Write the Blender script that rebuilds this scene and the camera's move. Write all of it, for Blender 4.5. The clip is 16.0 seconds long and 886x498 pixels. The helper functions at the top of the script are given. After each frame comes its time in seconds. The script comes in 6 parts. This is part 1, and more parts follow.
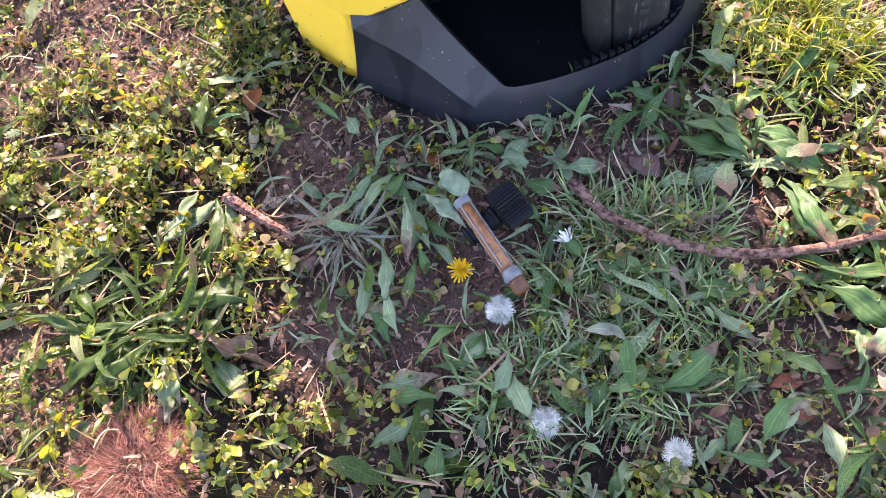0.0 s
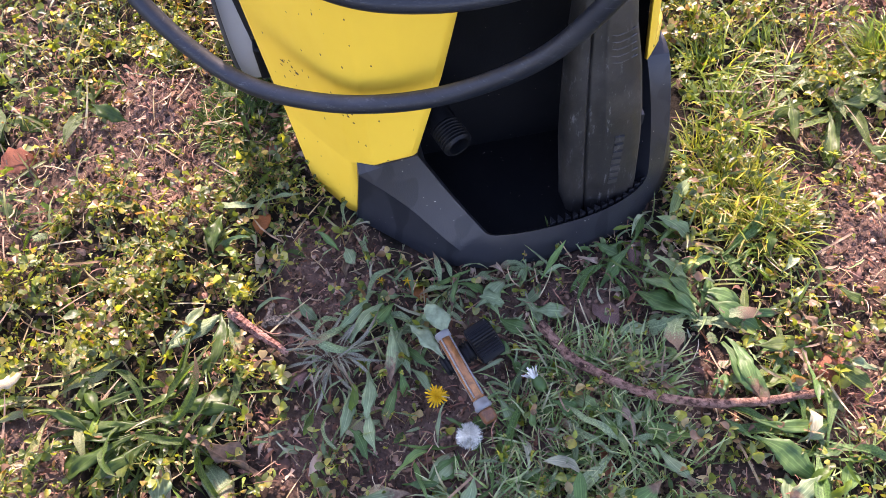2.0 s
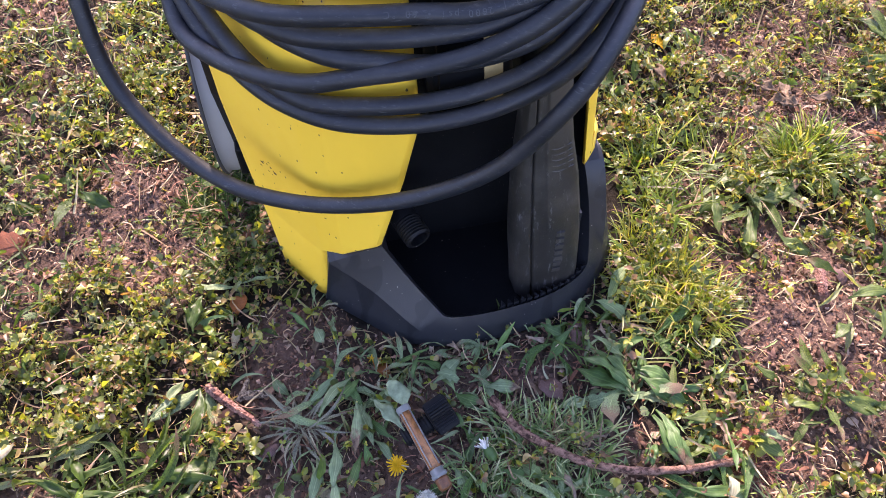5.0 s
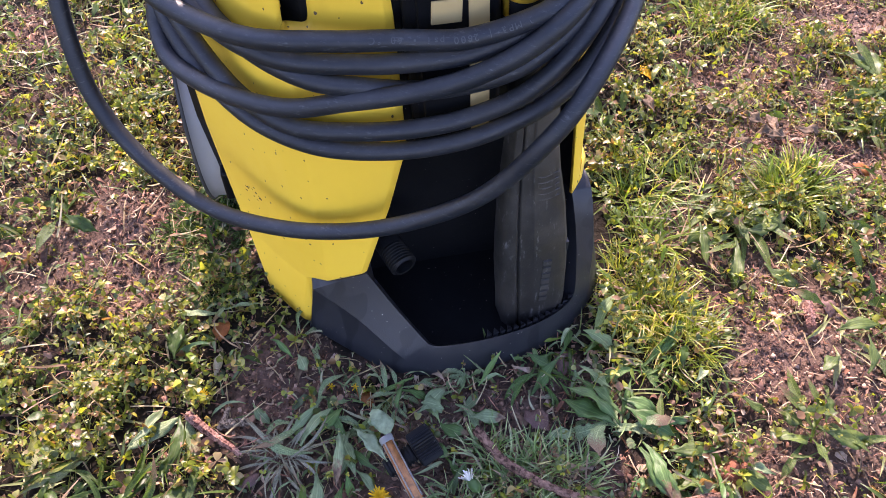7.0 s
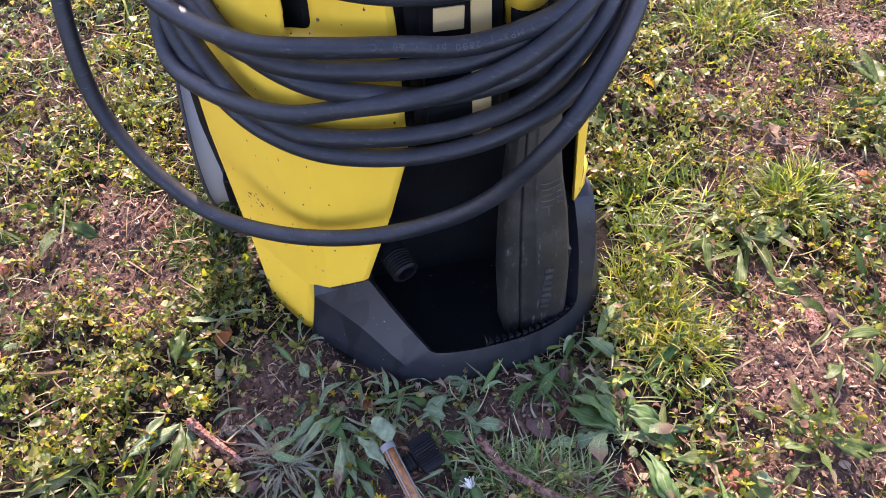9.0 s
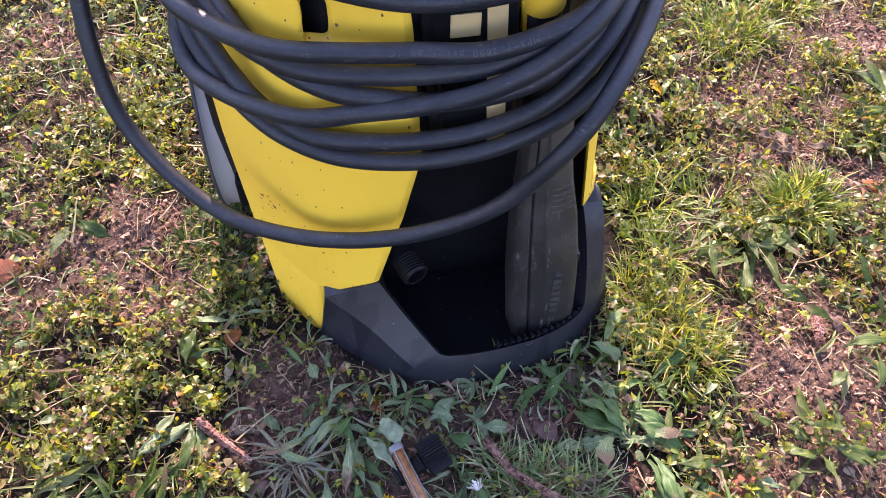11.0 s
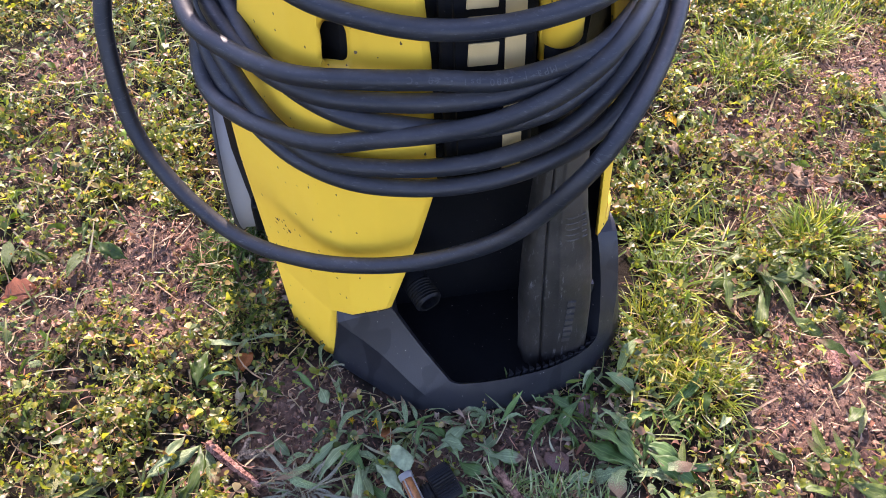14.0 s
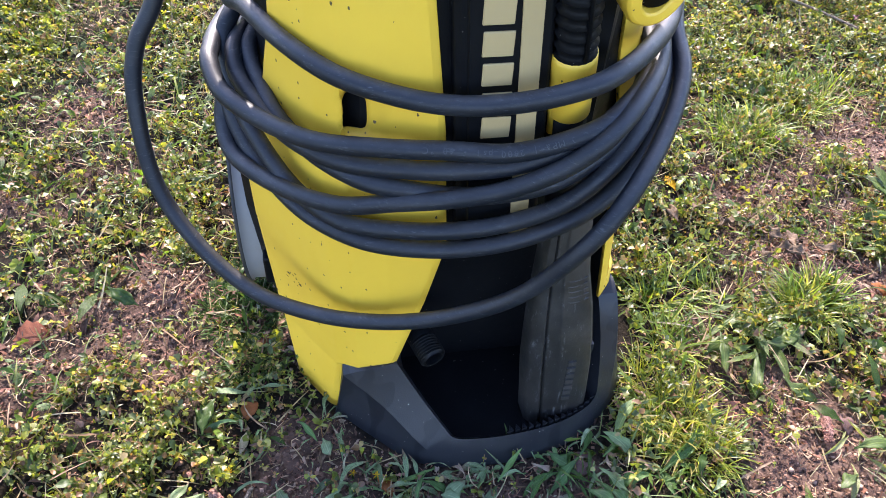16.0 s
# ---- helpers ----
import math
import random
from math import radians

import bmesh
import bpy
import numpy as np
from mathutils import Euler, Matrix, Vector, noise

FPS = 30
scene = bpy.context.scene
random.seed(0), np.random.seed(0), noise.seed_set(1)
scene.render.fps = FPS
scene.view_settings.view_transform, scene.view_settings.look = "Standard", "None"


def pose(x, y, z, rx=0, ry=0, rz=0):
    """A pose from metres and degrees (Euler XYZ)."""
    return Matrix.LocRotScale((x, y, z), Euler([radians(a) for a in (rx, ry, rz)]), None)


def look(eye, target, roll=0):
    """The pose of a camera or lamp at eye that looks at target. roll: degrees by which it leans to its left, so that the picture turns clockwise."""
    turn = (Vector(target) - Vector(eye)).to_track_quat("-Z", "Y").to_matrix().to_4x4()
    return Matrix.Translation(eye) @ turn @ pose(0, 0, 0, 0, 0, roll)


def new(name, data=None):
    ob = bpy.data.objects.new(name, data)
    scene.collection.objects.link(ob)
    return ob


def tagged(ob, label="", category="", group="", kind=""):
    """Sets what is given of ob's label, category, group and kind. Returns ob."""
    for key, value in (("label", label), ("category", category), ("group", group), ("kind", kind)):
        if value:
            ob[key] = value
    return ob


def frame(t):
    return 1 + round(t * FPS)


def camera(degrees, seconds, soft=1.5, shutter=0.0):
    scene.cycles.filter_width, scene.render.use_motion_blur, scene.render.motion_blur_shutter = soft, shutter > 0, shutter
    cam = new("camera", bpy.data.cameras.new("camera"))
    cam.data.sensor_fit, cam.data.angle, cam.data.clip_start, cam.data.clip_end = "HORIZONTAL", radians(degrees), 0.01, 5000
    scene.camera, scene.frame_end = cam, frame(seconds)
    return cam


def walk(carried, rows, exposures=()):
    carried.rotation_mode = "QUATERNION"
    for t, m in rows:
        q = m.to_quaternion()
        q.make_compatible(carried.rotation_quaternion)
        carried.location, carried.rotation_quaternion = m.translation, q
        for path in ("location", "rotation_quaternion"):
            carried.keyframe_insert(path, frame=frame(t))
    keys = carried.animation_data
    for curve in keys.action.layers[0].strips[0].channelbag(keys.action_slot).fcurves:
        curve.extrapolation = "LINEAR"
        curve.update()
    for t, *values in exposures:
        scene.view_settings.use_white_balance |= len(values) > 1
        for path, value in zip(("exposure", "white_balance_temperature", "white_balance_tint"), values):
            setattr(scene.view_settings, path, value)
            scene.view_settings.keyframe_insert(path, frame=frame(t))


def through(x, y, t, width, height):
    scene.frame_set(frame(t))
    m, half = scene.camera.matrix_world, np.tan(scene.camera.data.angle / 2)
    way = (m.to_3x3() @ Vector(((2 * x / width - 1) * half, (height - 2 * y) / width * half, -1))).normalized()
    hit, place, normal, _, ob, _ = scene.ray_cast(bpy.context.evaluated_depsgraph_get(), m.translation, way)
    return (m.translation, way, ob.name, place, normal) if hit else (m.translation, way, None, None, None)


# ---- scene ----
cam = camera(58.5, 16.0, soft=0.55)
PATH = [
    (0, (0.011, 0.031, 0.491), (-0.075, 0.847, -1.333), -14.7),
    (0.5, (0.012, 0.028, 0.519), (-0.008, 0.897, -1.282), -9.3),
    (1, (0.01, 0.02, 0.537), (0.012, 0.953, -1.232), -7.0),
    (1.5, (0.01, 0.028, 0.539), (0.005, 1.006, -1.205), -6.2),
    (2, (0.01, 0.026, 0.562), (0.016, 1.047, -1.157), -4.6),
    (2.5, (0.018, 0.025, 0.581), (0.043, 1.084, -1.115), -3.2),
    (3, (0.016, 0.026, 0.591), (0.064, 1.11, -1.09), -2.3),
    (3.5, (0.011, 0.009, 0.614), (0.083, 1.107, -1.056), -1.7),
    (6, (0.016, 0.006, 0.633), (0.139, 1.173, -0.986), 0.8),
    (6.5, (0.017, 0.009, 0.629), (0.147, 1.191, -0.978), 1.2),
    (7, (0.019, 0.008, 0.627), (0.152, 1.203, -0.971), 1.4),
    (7.5, (0.018, 0.009, 0.628), (0.149, 1.211, -0.965), 1.4),
    (8, (0.017, 0.007, 0.629), (0.145, 1.217, -0.959), 1.3),
    (8.5, (0.017, 0.007, 0.627), (0.144, 1.221, -0.958), 1.2),
    (9, (0.02, 0.007, 0.626), (0.146, 1.22, -0.959), 1.2),
    (11.5, (0.01, 0.005, 0.631), (0.138, 1.223, -0.95), 2.0),
    (12, (0.012, 0.006, 0.626), (0.134, 1.219, -0.959), 1.7),
    (12.5, (0.011, 0.008, 0.626), (0.128, 1.214, -0.965), 1.5),
    (13, (0.013, 0.004, 0.623), (0.126, 1.215, -0.965), 1.5),
    (13.5, (0.017, 0.008, 0.621), (0.124, 1.241, -0.95), 1.5),
    (14, (0.01, 0.004, 0.63), (0.109, 1.28, -0.907), 1.7),
    (14.5, (0.01, 0.009, 0.637), (0.102, 1.333, -0.86), 2.0),
    (15, (0.004, 0.011, 0.637), (0.093, 1.371, -0.826), 2.4),
    (15.5, (0.007, 0.008, 0.64), (0.104, 1.381, -0.811), 2.9),
    (16, (0.001, -0.002, 0.652), (0.11, 1.362, -0.808), 3.5),
]
walk(cam, [(t, look(eye, target, roll)) for t, eye, target, roll in PATH], [
    (0.0, 2.77, 6650, 31), (0.5, 2.61, 6650, 34), (1.5, 2.53, 6700, 41), (2.5, 2.51, 6650, 32), (3.5, 2.45, 6550, 34), (7.0, 2.38, 6550, 36), (8.5, 2.38, 6580, 32), (9.0, 2.38, 6550, 36), (12.5, 2.38, 6600, 38), (13.5, 2.38, 6550, 33),
    (14.5, 2.38, 6450, 35), (15.0, 2.38, 6450, 26), (15.5, 2.38, 6250, 22), (16.0, 2.37, 6050, 22)])


# ---- light ----
SUN_EL, SUN_AZ = 39.0, 3.5   # height over the horizon; degrees west of straight behind the washer
world = bpy.data.worlds.new("sky")
scene.world = world
world.use_nodes = True
wn = world.node_tree.nodes
sky = wn.new("ShaderNodeTexSky")
sky.sky_type = "NISHITA"
sky.sun_disc = False
sky.sun_elevation = radians(SUN_EL)
sky.sun_rotation = radians(-SUN_AZ)
sky.air_density, sky.dust_density, sky.ozone_density = 1.0, 1.2, 1.0
world.node_tree.links.new(sky.outputs[0], wn["Background"].inputs[0])
wn["Background"].inputs[1].default_value = 0.15
sun_data = bpy.data.lights.new("sun", "SUN")
sun_data.energy, sun_data.angle, sun_data.color = 2.9, radians(0.5), (1.0, 0.89, 0.73)
sun = new("sun", sun_data)
sun_from = Vector((-math.sin(radians(SUN_AZ)), math.cos(radians(SUN_AZ)), math.tan(radians(SUN_EL))))
sun.matrix_world = look(sun_from * 20, (0, 0, 0))


# ---- materials ----
def nodes(name):
    m = bpy.data.materials.new(name)
    m.use_nodes = True
    nt = m.node_tree
    return m, nt, nt.nodes["Principled BSDF"]


def add(nt, kind, **inputs):
    n = nt.nodes.new(kind)
    for k, v in inputs.items():
        n.inputs[k.replace("_", " ")].default_value = v
    return n


def ramp(nt, fac, stops, constant=False):
    r = nt.nodes.new("ShaderNodeValToRGB")
    if constant:
        r.color_ramp.interpolation = "CONSTANT"
    el = r.color_ramp.elements
    while len(el) < len(stops):
        el.new(0.5)
    for e, (p, c) in zip(el, stops):
        e.position = p
        e.color = (*c, 1) if len(c) == 3 else c
    nt.links.new(fac, r.inputs[0])
    return r.outputs[0]


def mixc(nt, fac, a, b, mode="MIX"):
    n = nt.nodes.new("ShaderNodeMix")
    n.data_type, n.blend_type = "RGBA", mode
    for sock, val in ((n.inputs[0], fac), (n.inputs[6], a), (n.inputs[7], b)):
        if isinstance(val, bpy.types.NodeSocket):
            nt.links.new(val, sock)
        elif isinstance(val, (int, float)):
            sock.default_value = val
        else:
            sock.default_value = (*val, 1)
    return n.outputs[2]


def noise_of(nt, scale, detail=4.0, rough=0.6, stretch=None):
    tc = nt.nodes.new("ShaderNodeTexCoord")
    src = tc.outputs["Object"]
    if stretch:
        mp = nt.nodes.new("ShaderNodeMapping")
        mp.inputs["Scale"].default_value = stretch
        nt.links.new(src, mp.inputs[0])
        src = mp.outputs[0]
    n = add(nt, "ShaderNodeTexNoise", Scale=scale, Detail=detail, Roughness=rough)
    nt.links.new(src, n.inputs["Vector"])
    return n.outputs["Fac"]


def bump(nt, bsdf, height, strength, distance):
    b = add(nt, "ShaderNodeBump", Strength=strength, Distance=distance)
    nt.links.new(height, b.inputs["Height"])
    nt.links.new(b.outputs[0], bsdf.inputs["Normal"])


def leafy(name, colours, through=0.35, rough=0.45, vein=0.0, grain=90, dry=0.0, gloss=0.25):
    """Leaves and blades: a colour for each island, blotched, letting some light through."""
    m, nt, b = nodes(name)
    geo = nt.nodes.new("ShaderNodeNewGeometry")
    k = len(colours)
    col = ramp(nt, geo.outputs["Random Per Island"], [((i + 0.0) / k, c) for i, c in enumerate(colours)], True)
    blot = ramp(nt, noise_of(nt, grain, 3), [(0.3, (0.45, 0.47, 0.42)), (0.7, (1.3, 1.28, 1.2))])
    col = mixc(nt, 1.0, col, blot, "MULTIPLY")
    if vein:
        at = nt.nodes.new("ShaderNodeAttribute")
        at.attribute_name = "across"
        ab = nt.nodes.new("ShaderNodeMath")
        ab.operation = "ABSOLUTE"
        nt.links.new(at.outputs["Fac"], ab.inputs[0])
        line = ramp(nt, ab.outputs[0], [(0.0, (1, 1, 1)), (0.09, (0.1, 0.1, 0.1)), (0.30, (0, 0, 0)), (0.36, (0.45, 0.45, 0.45)), (0.42, (0, 0, 0)), (0.62, (0, 0, 0)), (0.68, (0.4, 0.4, 0.4)), (0.74, (0, 0, 0))])
        pale = mixc(nt, 1.0, col, (1.9, 1.75, 1.9), "MULTIPLY")
        fade = nt.nodes.new("ShaderNodeMath")
        fade.operation = "MULTIPLY"
        fade.inputs[1].default_value = vein
        nt.links.new(line, fade.inputs[0])
        col = mixc(nt, fade.outputs[0], col, pale)
    if dry:
        al = nt.nodes.new("ShaderNodeAttribute")
        al.attribute_name = "along"
        ri = nt.nodes.new("ShaderNodeObjectInfo")
        total = nt.nodes.new("ShaderNodeMath")
        total.operation = "ADD"
        nt.links.new(al.outputs["Fac"], total.inputs[0])
        nt.links.new(noise_of(nt, 60, 4, 0.7), total.inputs[1])
        more = nt.nodes.new("ShaderNodeMath")
        more.operation = "MULTIPLY_ADD"
        more.inputs[1].default_value = 0.55
        nt.links.new(ri.outputs["Random"], more.inputs[0])
        nt.links.new(total.outputs[0], more.inputs[2])
        half = nt.nodes.new("ShaderNodeMath")
        half.operation = "MULTIPLY"
        half.inputs[1].default_value = 0.5
        nt.links.new(more.outputs[0], half.inputs[0])
        tip = ramp(nt, half.outputs[0], [(0.0, (0, 0, 0)), (0.86 - 0.5 * dry, (0, 0, 0)), (0.93 - 0.5 * dry, (1, 1, 1))])
        tan = ramp(nt, noise_of(nt, 220, 4), [(0.3, (0.07, 0.04, 0.026)), (0.55, (0.19, 0.125, 0.075)), (0.8, (0.30, 0.225, 0.14))])
        col = mixc(nt, tip, col, tan)
    nt.links.new(col, b.inputs["Base Color"])
    b.inputs["Roughness"].default_value = rough
    b.inputs["Specular IOR Level"].default_value = gloss
    bump(nt, b, noise_of(nt, grain * 5.5, 3), 0.35 if grain > 20 else 0.1, 0.001)
    tr = nt.nodes.new("ShaderNodeBsdfTranslucent")
    warm = mixc(nt, 1.0, col, (1.7, 1.65, 0.55), "MULTIPLY")
    nt.links.new(warm, tr.inputs[0])
    mx = nt.nodes.new("ShaderNodeMixShader")
    mx.inputs[0].default_value = through
    nt.links.new(b.outputs[0], mx.inputs[1])
    nt.links.new(tr.outputs[0], mx.inputs[2])
    nt.links.new(mx.outputs[0], nt.nodes["Material Output"].inputs[0])
    return m


def plastic(name, colour, rough, dirt=(0.25, 0.2, 0.15), dirt_amount=0.25, fine=700, height=0.0003, scratch=0.0, fleck=0.0, streak=110, gloss=0.5):
    m, nt, b = nodes(name)
    stain = ramp(nt, noise_of(nt, 14, 6, 0.7), [(0.45, (0, 0, 0)), (0.8, (1, 1, 1))])
    col = mixc(nt, stain, colour, tuple(c * (1 - dirt_amount) + d * dirt_amount for c, d in zip(colour, dirt)))
    if scratch:
        sc = ramp(nt, noise_of(nt, streak, 6, 0.8, (2.2, 2.2, 0.5) if streak < 200 else (0.3, 0.3, 1.8)), [(0.57, (0, 0, 0)), (0.66, (1, 1, 1))])
        col = mixc(nt, sc, col, tuple(c + scratch for c in colour))
    if fleck:
        vor = add(nt, "ShaderNodeTexVoronoi", Scale=260.0, Randomness=1.0)
        tc = nt.nodes.new("ShaderNodeTexCoord")
        nt.links.new(tc.outputs["Object"], vor.inputs["Vector"])
        size = ramp(nt, vor.outputs["Color"], [(0.55, (0.0,) * 3), (0.8, (fleck,) * 3)])
        less = nt.nodes.new("ShaderNodeMath")
        less.operation = "LESS_THAN"
        nt.links.new(vor.outputs["Distance"], less.inputs[0])
        nt.links.new(size, less.inputs[1])
        col = mixc(nt, less.outputs[0], col, (0.30, 0.28, 0.25))
    b.inputs["Specular IOR Level"].default_value = gloss
    nt.links.new(col, b.inputs["Base Color"])
    r = ramp(nt, noise_of(nt, 40, 5), [(0.3, (rough - 0.08,) * 3), (0.7, (rough + 0.1,) * 3)])
    nt.links.new(r, b.inputs["Roughness"])
    bump(nt, b, noise_of(nt, fine, 2), 0.4, height)
    return m


def yellow_shell():
    """Satin yellow plastic with dark specks of dried mud."""
    m, nt, b = nodes("yellow plastic")
    tint = ramp(nt, noise_of(nt, 9, 4), [(0.35, (0.80, 0.50, 0.040)), (0.7, (0.74, 0.45, 0.035))])
    vor = add(nt, "ShaderNodeTexVoronoi", Scale=170.0, Randomness=1.0)
    tc = nt.nodes.new("ShaderNodeTexCoord")
    mp = nt.nodes.new("ShaderNodeMapping")
    mp.inputs["Scale"].default_value = (1.0, 1.0, 0.65)
    nt.links.new(tc.outputs["Object"], mp.inputs[0])
    warp = add(nt, "ShaderNodeTexNoise", Scale=900.0, Detail=2.0)
    nt.links.new(tc.outputs["Object"], warp.inputs["Vector"])
    shift = nt.nodes.new("ShaderNodeVectorMath")
    shift.operation = "MULTIPLY_ADD"
    shift.inputs[1].default_value = (0.0012, 0.0012, 0.0012)
    nt.links.new(warp.outputs["Color"], shift.inputs[0])
    nt.links.new(mp.outputs[0], shift.inputs[2])
    nt.links.new(shift.outputs[0], vor.inputs["Vector"])
    size = ramp(nt, vor.outputs["Color"], [(0.53, (0.0,) * 3), (0.62, (0.06,) * 3), (0.78, (0.14,) * 3)])
    less = nt.nodes.new("ShaderNodeMath")
    less.operation = "LESS_THAN"
    nt.links.new(vor.outputs["Distance"], less.inputs[0])
    nt.links.new(size, less.inputs[1])
    col = mixc(nt, less.outputs[0], tint, (0.09, 0.055, 0.02))
    nt.links.new(col, b.inputs["Base Color"])
    r = ramp(nt, noise_of(nt, 30, 5), [(0.3, (0.38,) * 3), (0.7, (0.52,) * 3)])
    nt.links.new(r, b.inputs["Roughness"])
    bump(nt, b, noise_of(nt, 900, 2), 0.25, 0.0002)
    return m


def soil_material():
    m, nt, b = nodes("soil")
    big = ramp(nt, noise_of(nt, 9, 6, 0.65), [(0.3, (0.075, 0.050, 0.042)), (0.5, (0.165, 0.103, 0.077)), (0.72, (0.30, 0.20, 0.155))])
    fine = ramp(nt, noise_of(nt, 170, 6, 0.75), [(0.3, (0.45,) * 3), (0.7, (1.3,) * 3)])
    # away from the trodden spot the ground is grown over with short turf
    tc = nt.nodes.new("ShaderNodeTexCoord")
    off = nt.nodes.new("ShaderNodeVectorMath")
    off.operation = "DISTANCE"
    off.inputs[1].default_value = (0.12, 0.65, 0.0)
    nt.links.new(tc.outputs["Object"], off.inputs[0])
    shift = nt.nodes.new("ShaderNodeMath")
    shift.operation = "MULTIPLY_ADD"
    shift.inputs[1].default_value = 0.45
    nt.links.new(noise_of(nt, 5, 4), shift.inputs[0])
    nt.links.new(off.outputs["Value"], shift.inputs[2])
    grown = ramp(nt, shift.outputs[0], [(0.84, (0, 0, 0)), (1.0, (1, 1, 1))])
    turf = ramp(nt, noise_of(nt, 7, 8, 0.75), [(0.35, (0.018, 0.026, 0.009)), (0.5, (0.042, 0.052, 0.015)), (0.65, (0.07, 0.078, 0.022)), (0.75, (0.085, 0.058, 0.036))])
    # shaded gaps between plants painted dark; paler dry soil where it lies bare
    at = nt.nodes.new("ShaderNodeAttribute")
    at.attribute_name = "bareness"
    gap_shade = ramp(nt, noise_of(nt, 30, 5, 0.7), [(0.3, (0.010, 0.008, 0.006)), (0.7, (0.034, 0.026, 0.018))])
    big = mixc(nt, ramp(nt, at.outputs["Fac"], [(0.25, (0, 0, 0)), (0.7, (1, 1, 1))]), gap_shade, big)
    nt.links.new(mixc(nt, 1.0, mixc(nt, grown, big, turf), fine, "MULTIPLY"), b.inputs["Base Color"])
    b.inputs["Roughness"].default_value = 0.95
    b.inputs["Specular IOR Level"].default_value = 0.15
    bump(nt, b, noise_of(nt, 140, 8, 0.75), 1.0, 0.006)
    return m


def woody(name, dark, light, scale=60, stretch=(1, 1, 0.15)):
    m, nt, b = nodes(name)
    col = ramp(nt, noise_of(nt, scale, 6, 0.75, stretch), [(0.38, dark), (0.50, tuple(0.5 * (p + q) for p, q in zip(dark, light))), (0.64, light)])
    crack = ramp(nt, noise_of(nt, scale * 4, 4, 0.7, stretch), [(0.38, (0.45, 0.42, 0.40)), (0.54, (1.1, 1.1, 1.1))])
    nt.links.new(mixc(nt, 1.0, col, crack, "MULTIPLY"), b.inputs["Base Color"])
    b.inputs["Roughness"].default_value = 0.85
    b.inputs["Specular IOR Level"].default_value = 0.2
    bump(nt, b, noise_of(nt, scale * 3, 6, 0.75), 1.0, 0.003)
    return m


def plain(name, colour, rough=0.6, spread=0.25, scale=120, **more):
    m, nt, b = nodes(name)
    col = ramp(nt, noise_of(nt, scale, 5), [(0.3, tuple(c * (1 - spread) for c in colour)), (0.7, tuple(c * (1 + spread) for c in colour))])
    nt.links.new(col, b.inputs["Base Color"])
    b.inputs["Roughness"].default_value = rough
    for k, v in more.items():
        b.inputs[k.replace("_", " ")].default_value = v
    bump(nt, b, noise_of(nt, scale * 4, 3), 0.3, 0.0006)
    return m


M_YELLOW = yellow_shell()
M_BLACK = plastic("black plastic", (0.0042, 0.0046, 0.0056), 0.45, (0.08, 0.075, 0.07), 0.05, fleck=0.10, gloss=0.14)
M_BASE = plastic("charcoal plastic", (0.0150, 0.0165, 0.0205), 0.38, (0.10, 0.098, 0.095), 0.10, fleck=0.12, gloss=0.42)
def wet_stain(material, dark, scale=22):
    """Patches where water has dried: sharp-edged, darker and smoother than the rest."""
    nt = material.node_tree
    b = nt.nodes["Principled BSDF"]
    col = b.inputs["Base Color"].links[0].from_socket
    edge = ramp(nt, noise_of(nt, scale, 2, 0.4, (1.0, 1.0, 0.35)), [(0.60, (0, 0, 0)), (0.615, (1, 1, 1))])
    nt.links.new(mixc(nt, edge, col, dark), b.inputs["Base Color"])
    sp = ramp(nt, noise_of(nt, scale, 2, 0.4, (1.0, 1.0, 0.35)), [(0.60, (0.36, 0.36, 0.36)), (0.615, (0.31, 0.31, 0.31))])
    nt.links.new(sp, b.inputs["Specular IOR Level"])


def sunlit_dusty(material, lit_grey, amount):
    """Dust and sunlight painted into the colour of whatever faces up."""
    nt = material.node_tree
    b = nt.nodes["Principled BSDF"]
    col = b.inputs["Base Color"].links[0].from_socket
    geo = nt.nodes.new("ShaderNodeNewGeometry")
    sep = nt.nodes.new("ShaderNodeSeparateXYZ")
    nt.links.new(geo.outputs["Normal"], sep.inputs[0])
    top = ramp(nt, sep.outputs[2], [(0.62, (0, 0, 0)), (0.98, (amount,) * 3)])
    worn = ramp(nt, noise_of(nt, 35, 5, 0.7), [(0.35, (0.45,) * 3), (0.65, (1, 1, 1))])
    nt.links.new(mixc(nt, mixc(nt, 1.0, top, worn, "MULTIPLY"), col, lit_grey), b.inputs["Base Color"])


wet_stain(M_BASE, (0.0115, 0.0128, 0.016), 30)
M_GUN = plastic("scuffed black plastic", (0.0125, 0.0118, 0.0112), 0.5, (0.14, 0.12, 0.10), 0.35, scratch=0.075)
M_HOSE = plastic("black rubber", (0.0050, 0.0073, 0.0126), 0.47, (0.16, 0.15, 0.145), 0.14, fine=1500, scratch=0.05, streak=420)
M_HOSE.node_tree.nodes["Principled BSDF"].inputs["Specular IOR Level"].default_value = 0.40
M_WORN = plastic("worn edge of black plastic", (0.028, 0.0265, 0.025), 0.5, (0.16, 0.14, 0.12), 0.5, scratch=0.05)
# pale grey on the hose's upper side stands in for sun on it
sunlit_dusty(M_HOSE, (0.20, 0.19, 0.188), 0.27)
M_TAN = plastic("pale gold print", (0.46, 0.33, 0.145), 0.5, (0.3, 0.25, 0.15), 0.2)
M_GREY = plastic("grey plastic", (0.27, 0.265, 0.26), 0.5, (0.2, 0.18, 0.15), 0.3)
M_TYRE = plastic("tyre rubber", (0.03, 0.03, 0.03), 0.7, (0.2, 0.17, 0.13), 0.5)
M_PRINT = plain("worn grey print", (0.045, 0.046, 0.05), 0.7)
M_SOIL = soil_material()
M_MUD = plain("dried mud", (0.10, 0.06, 0.03), 0.9, 0.4, 400)

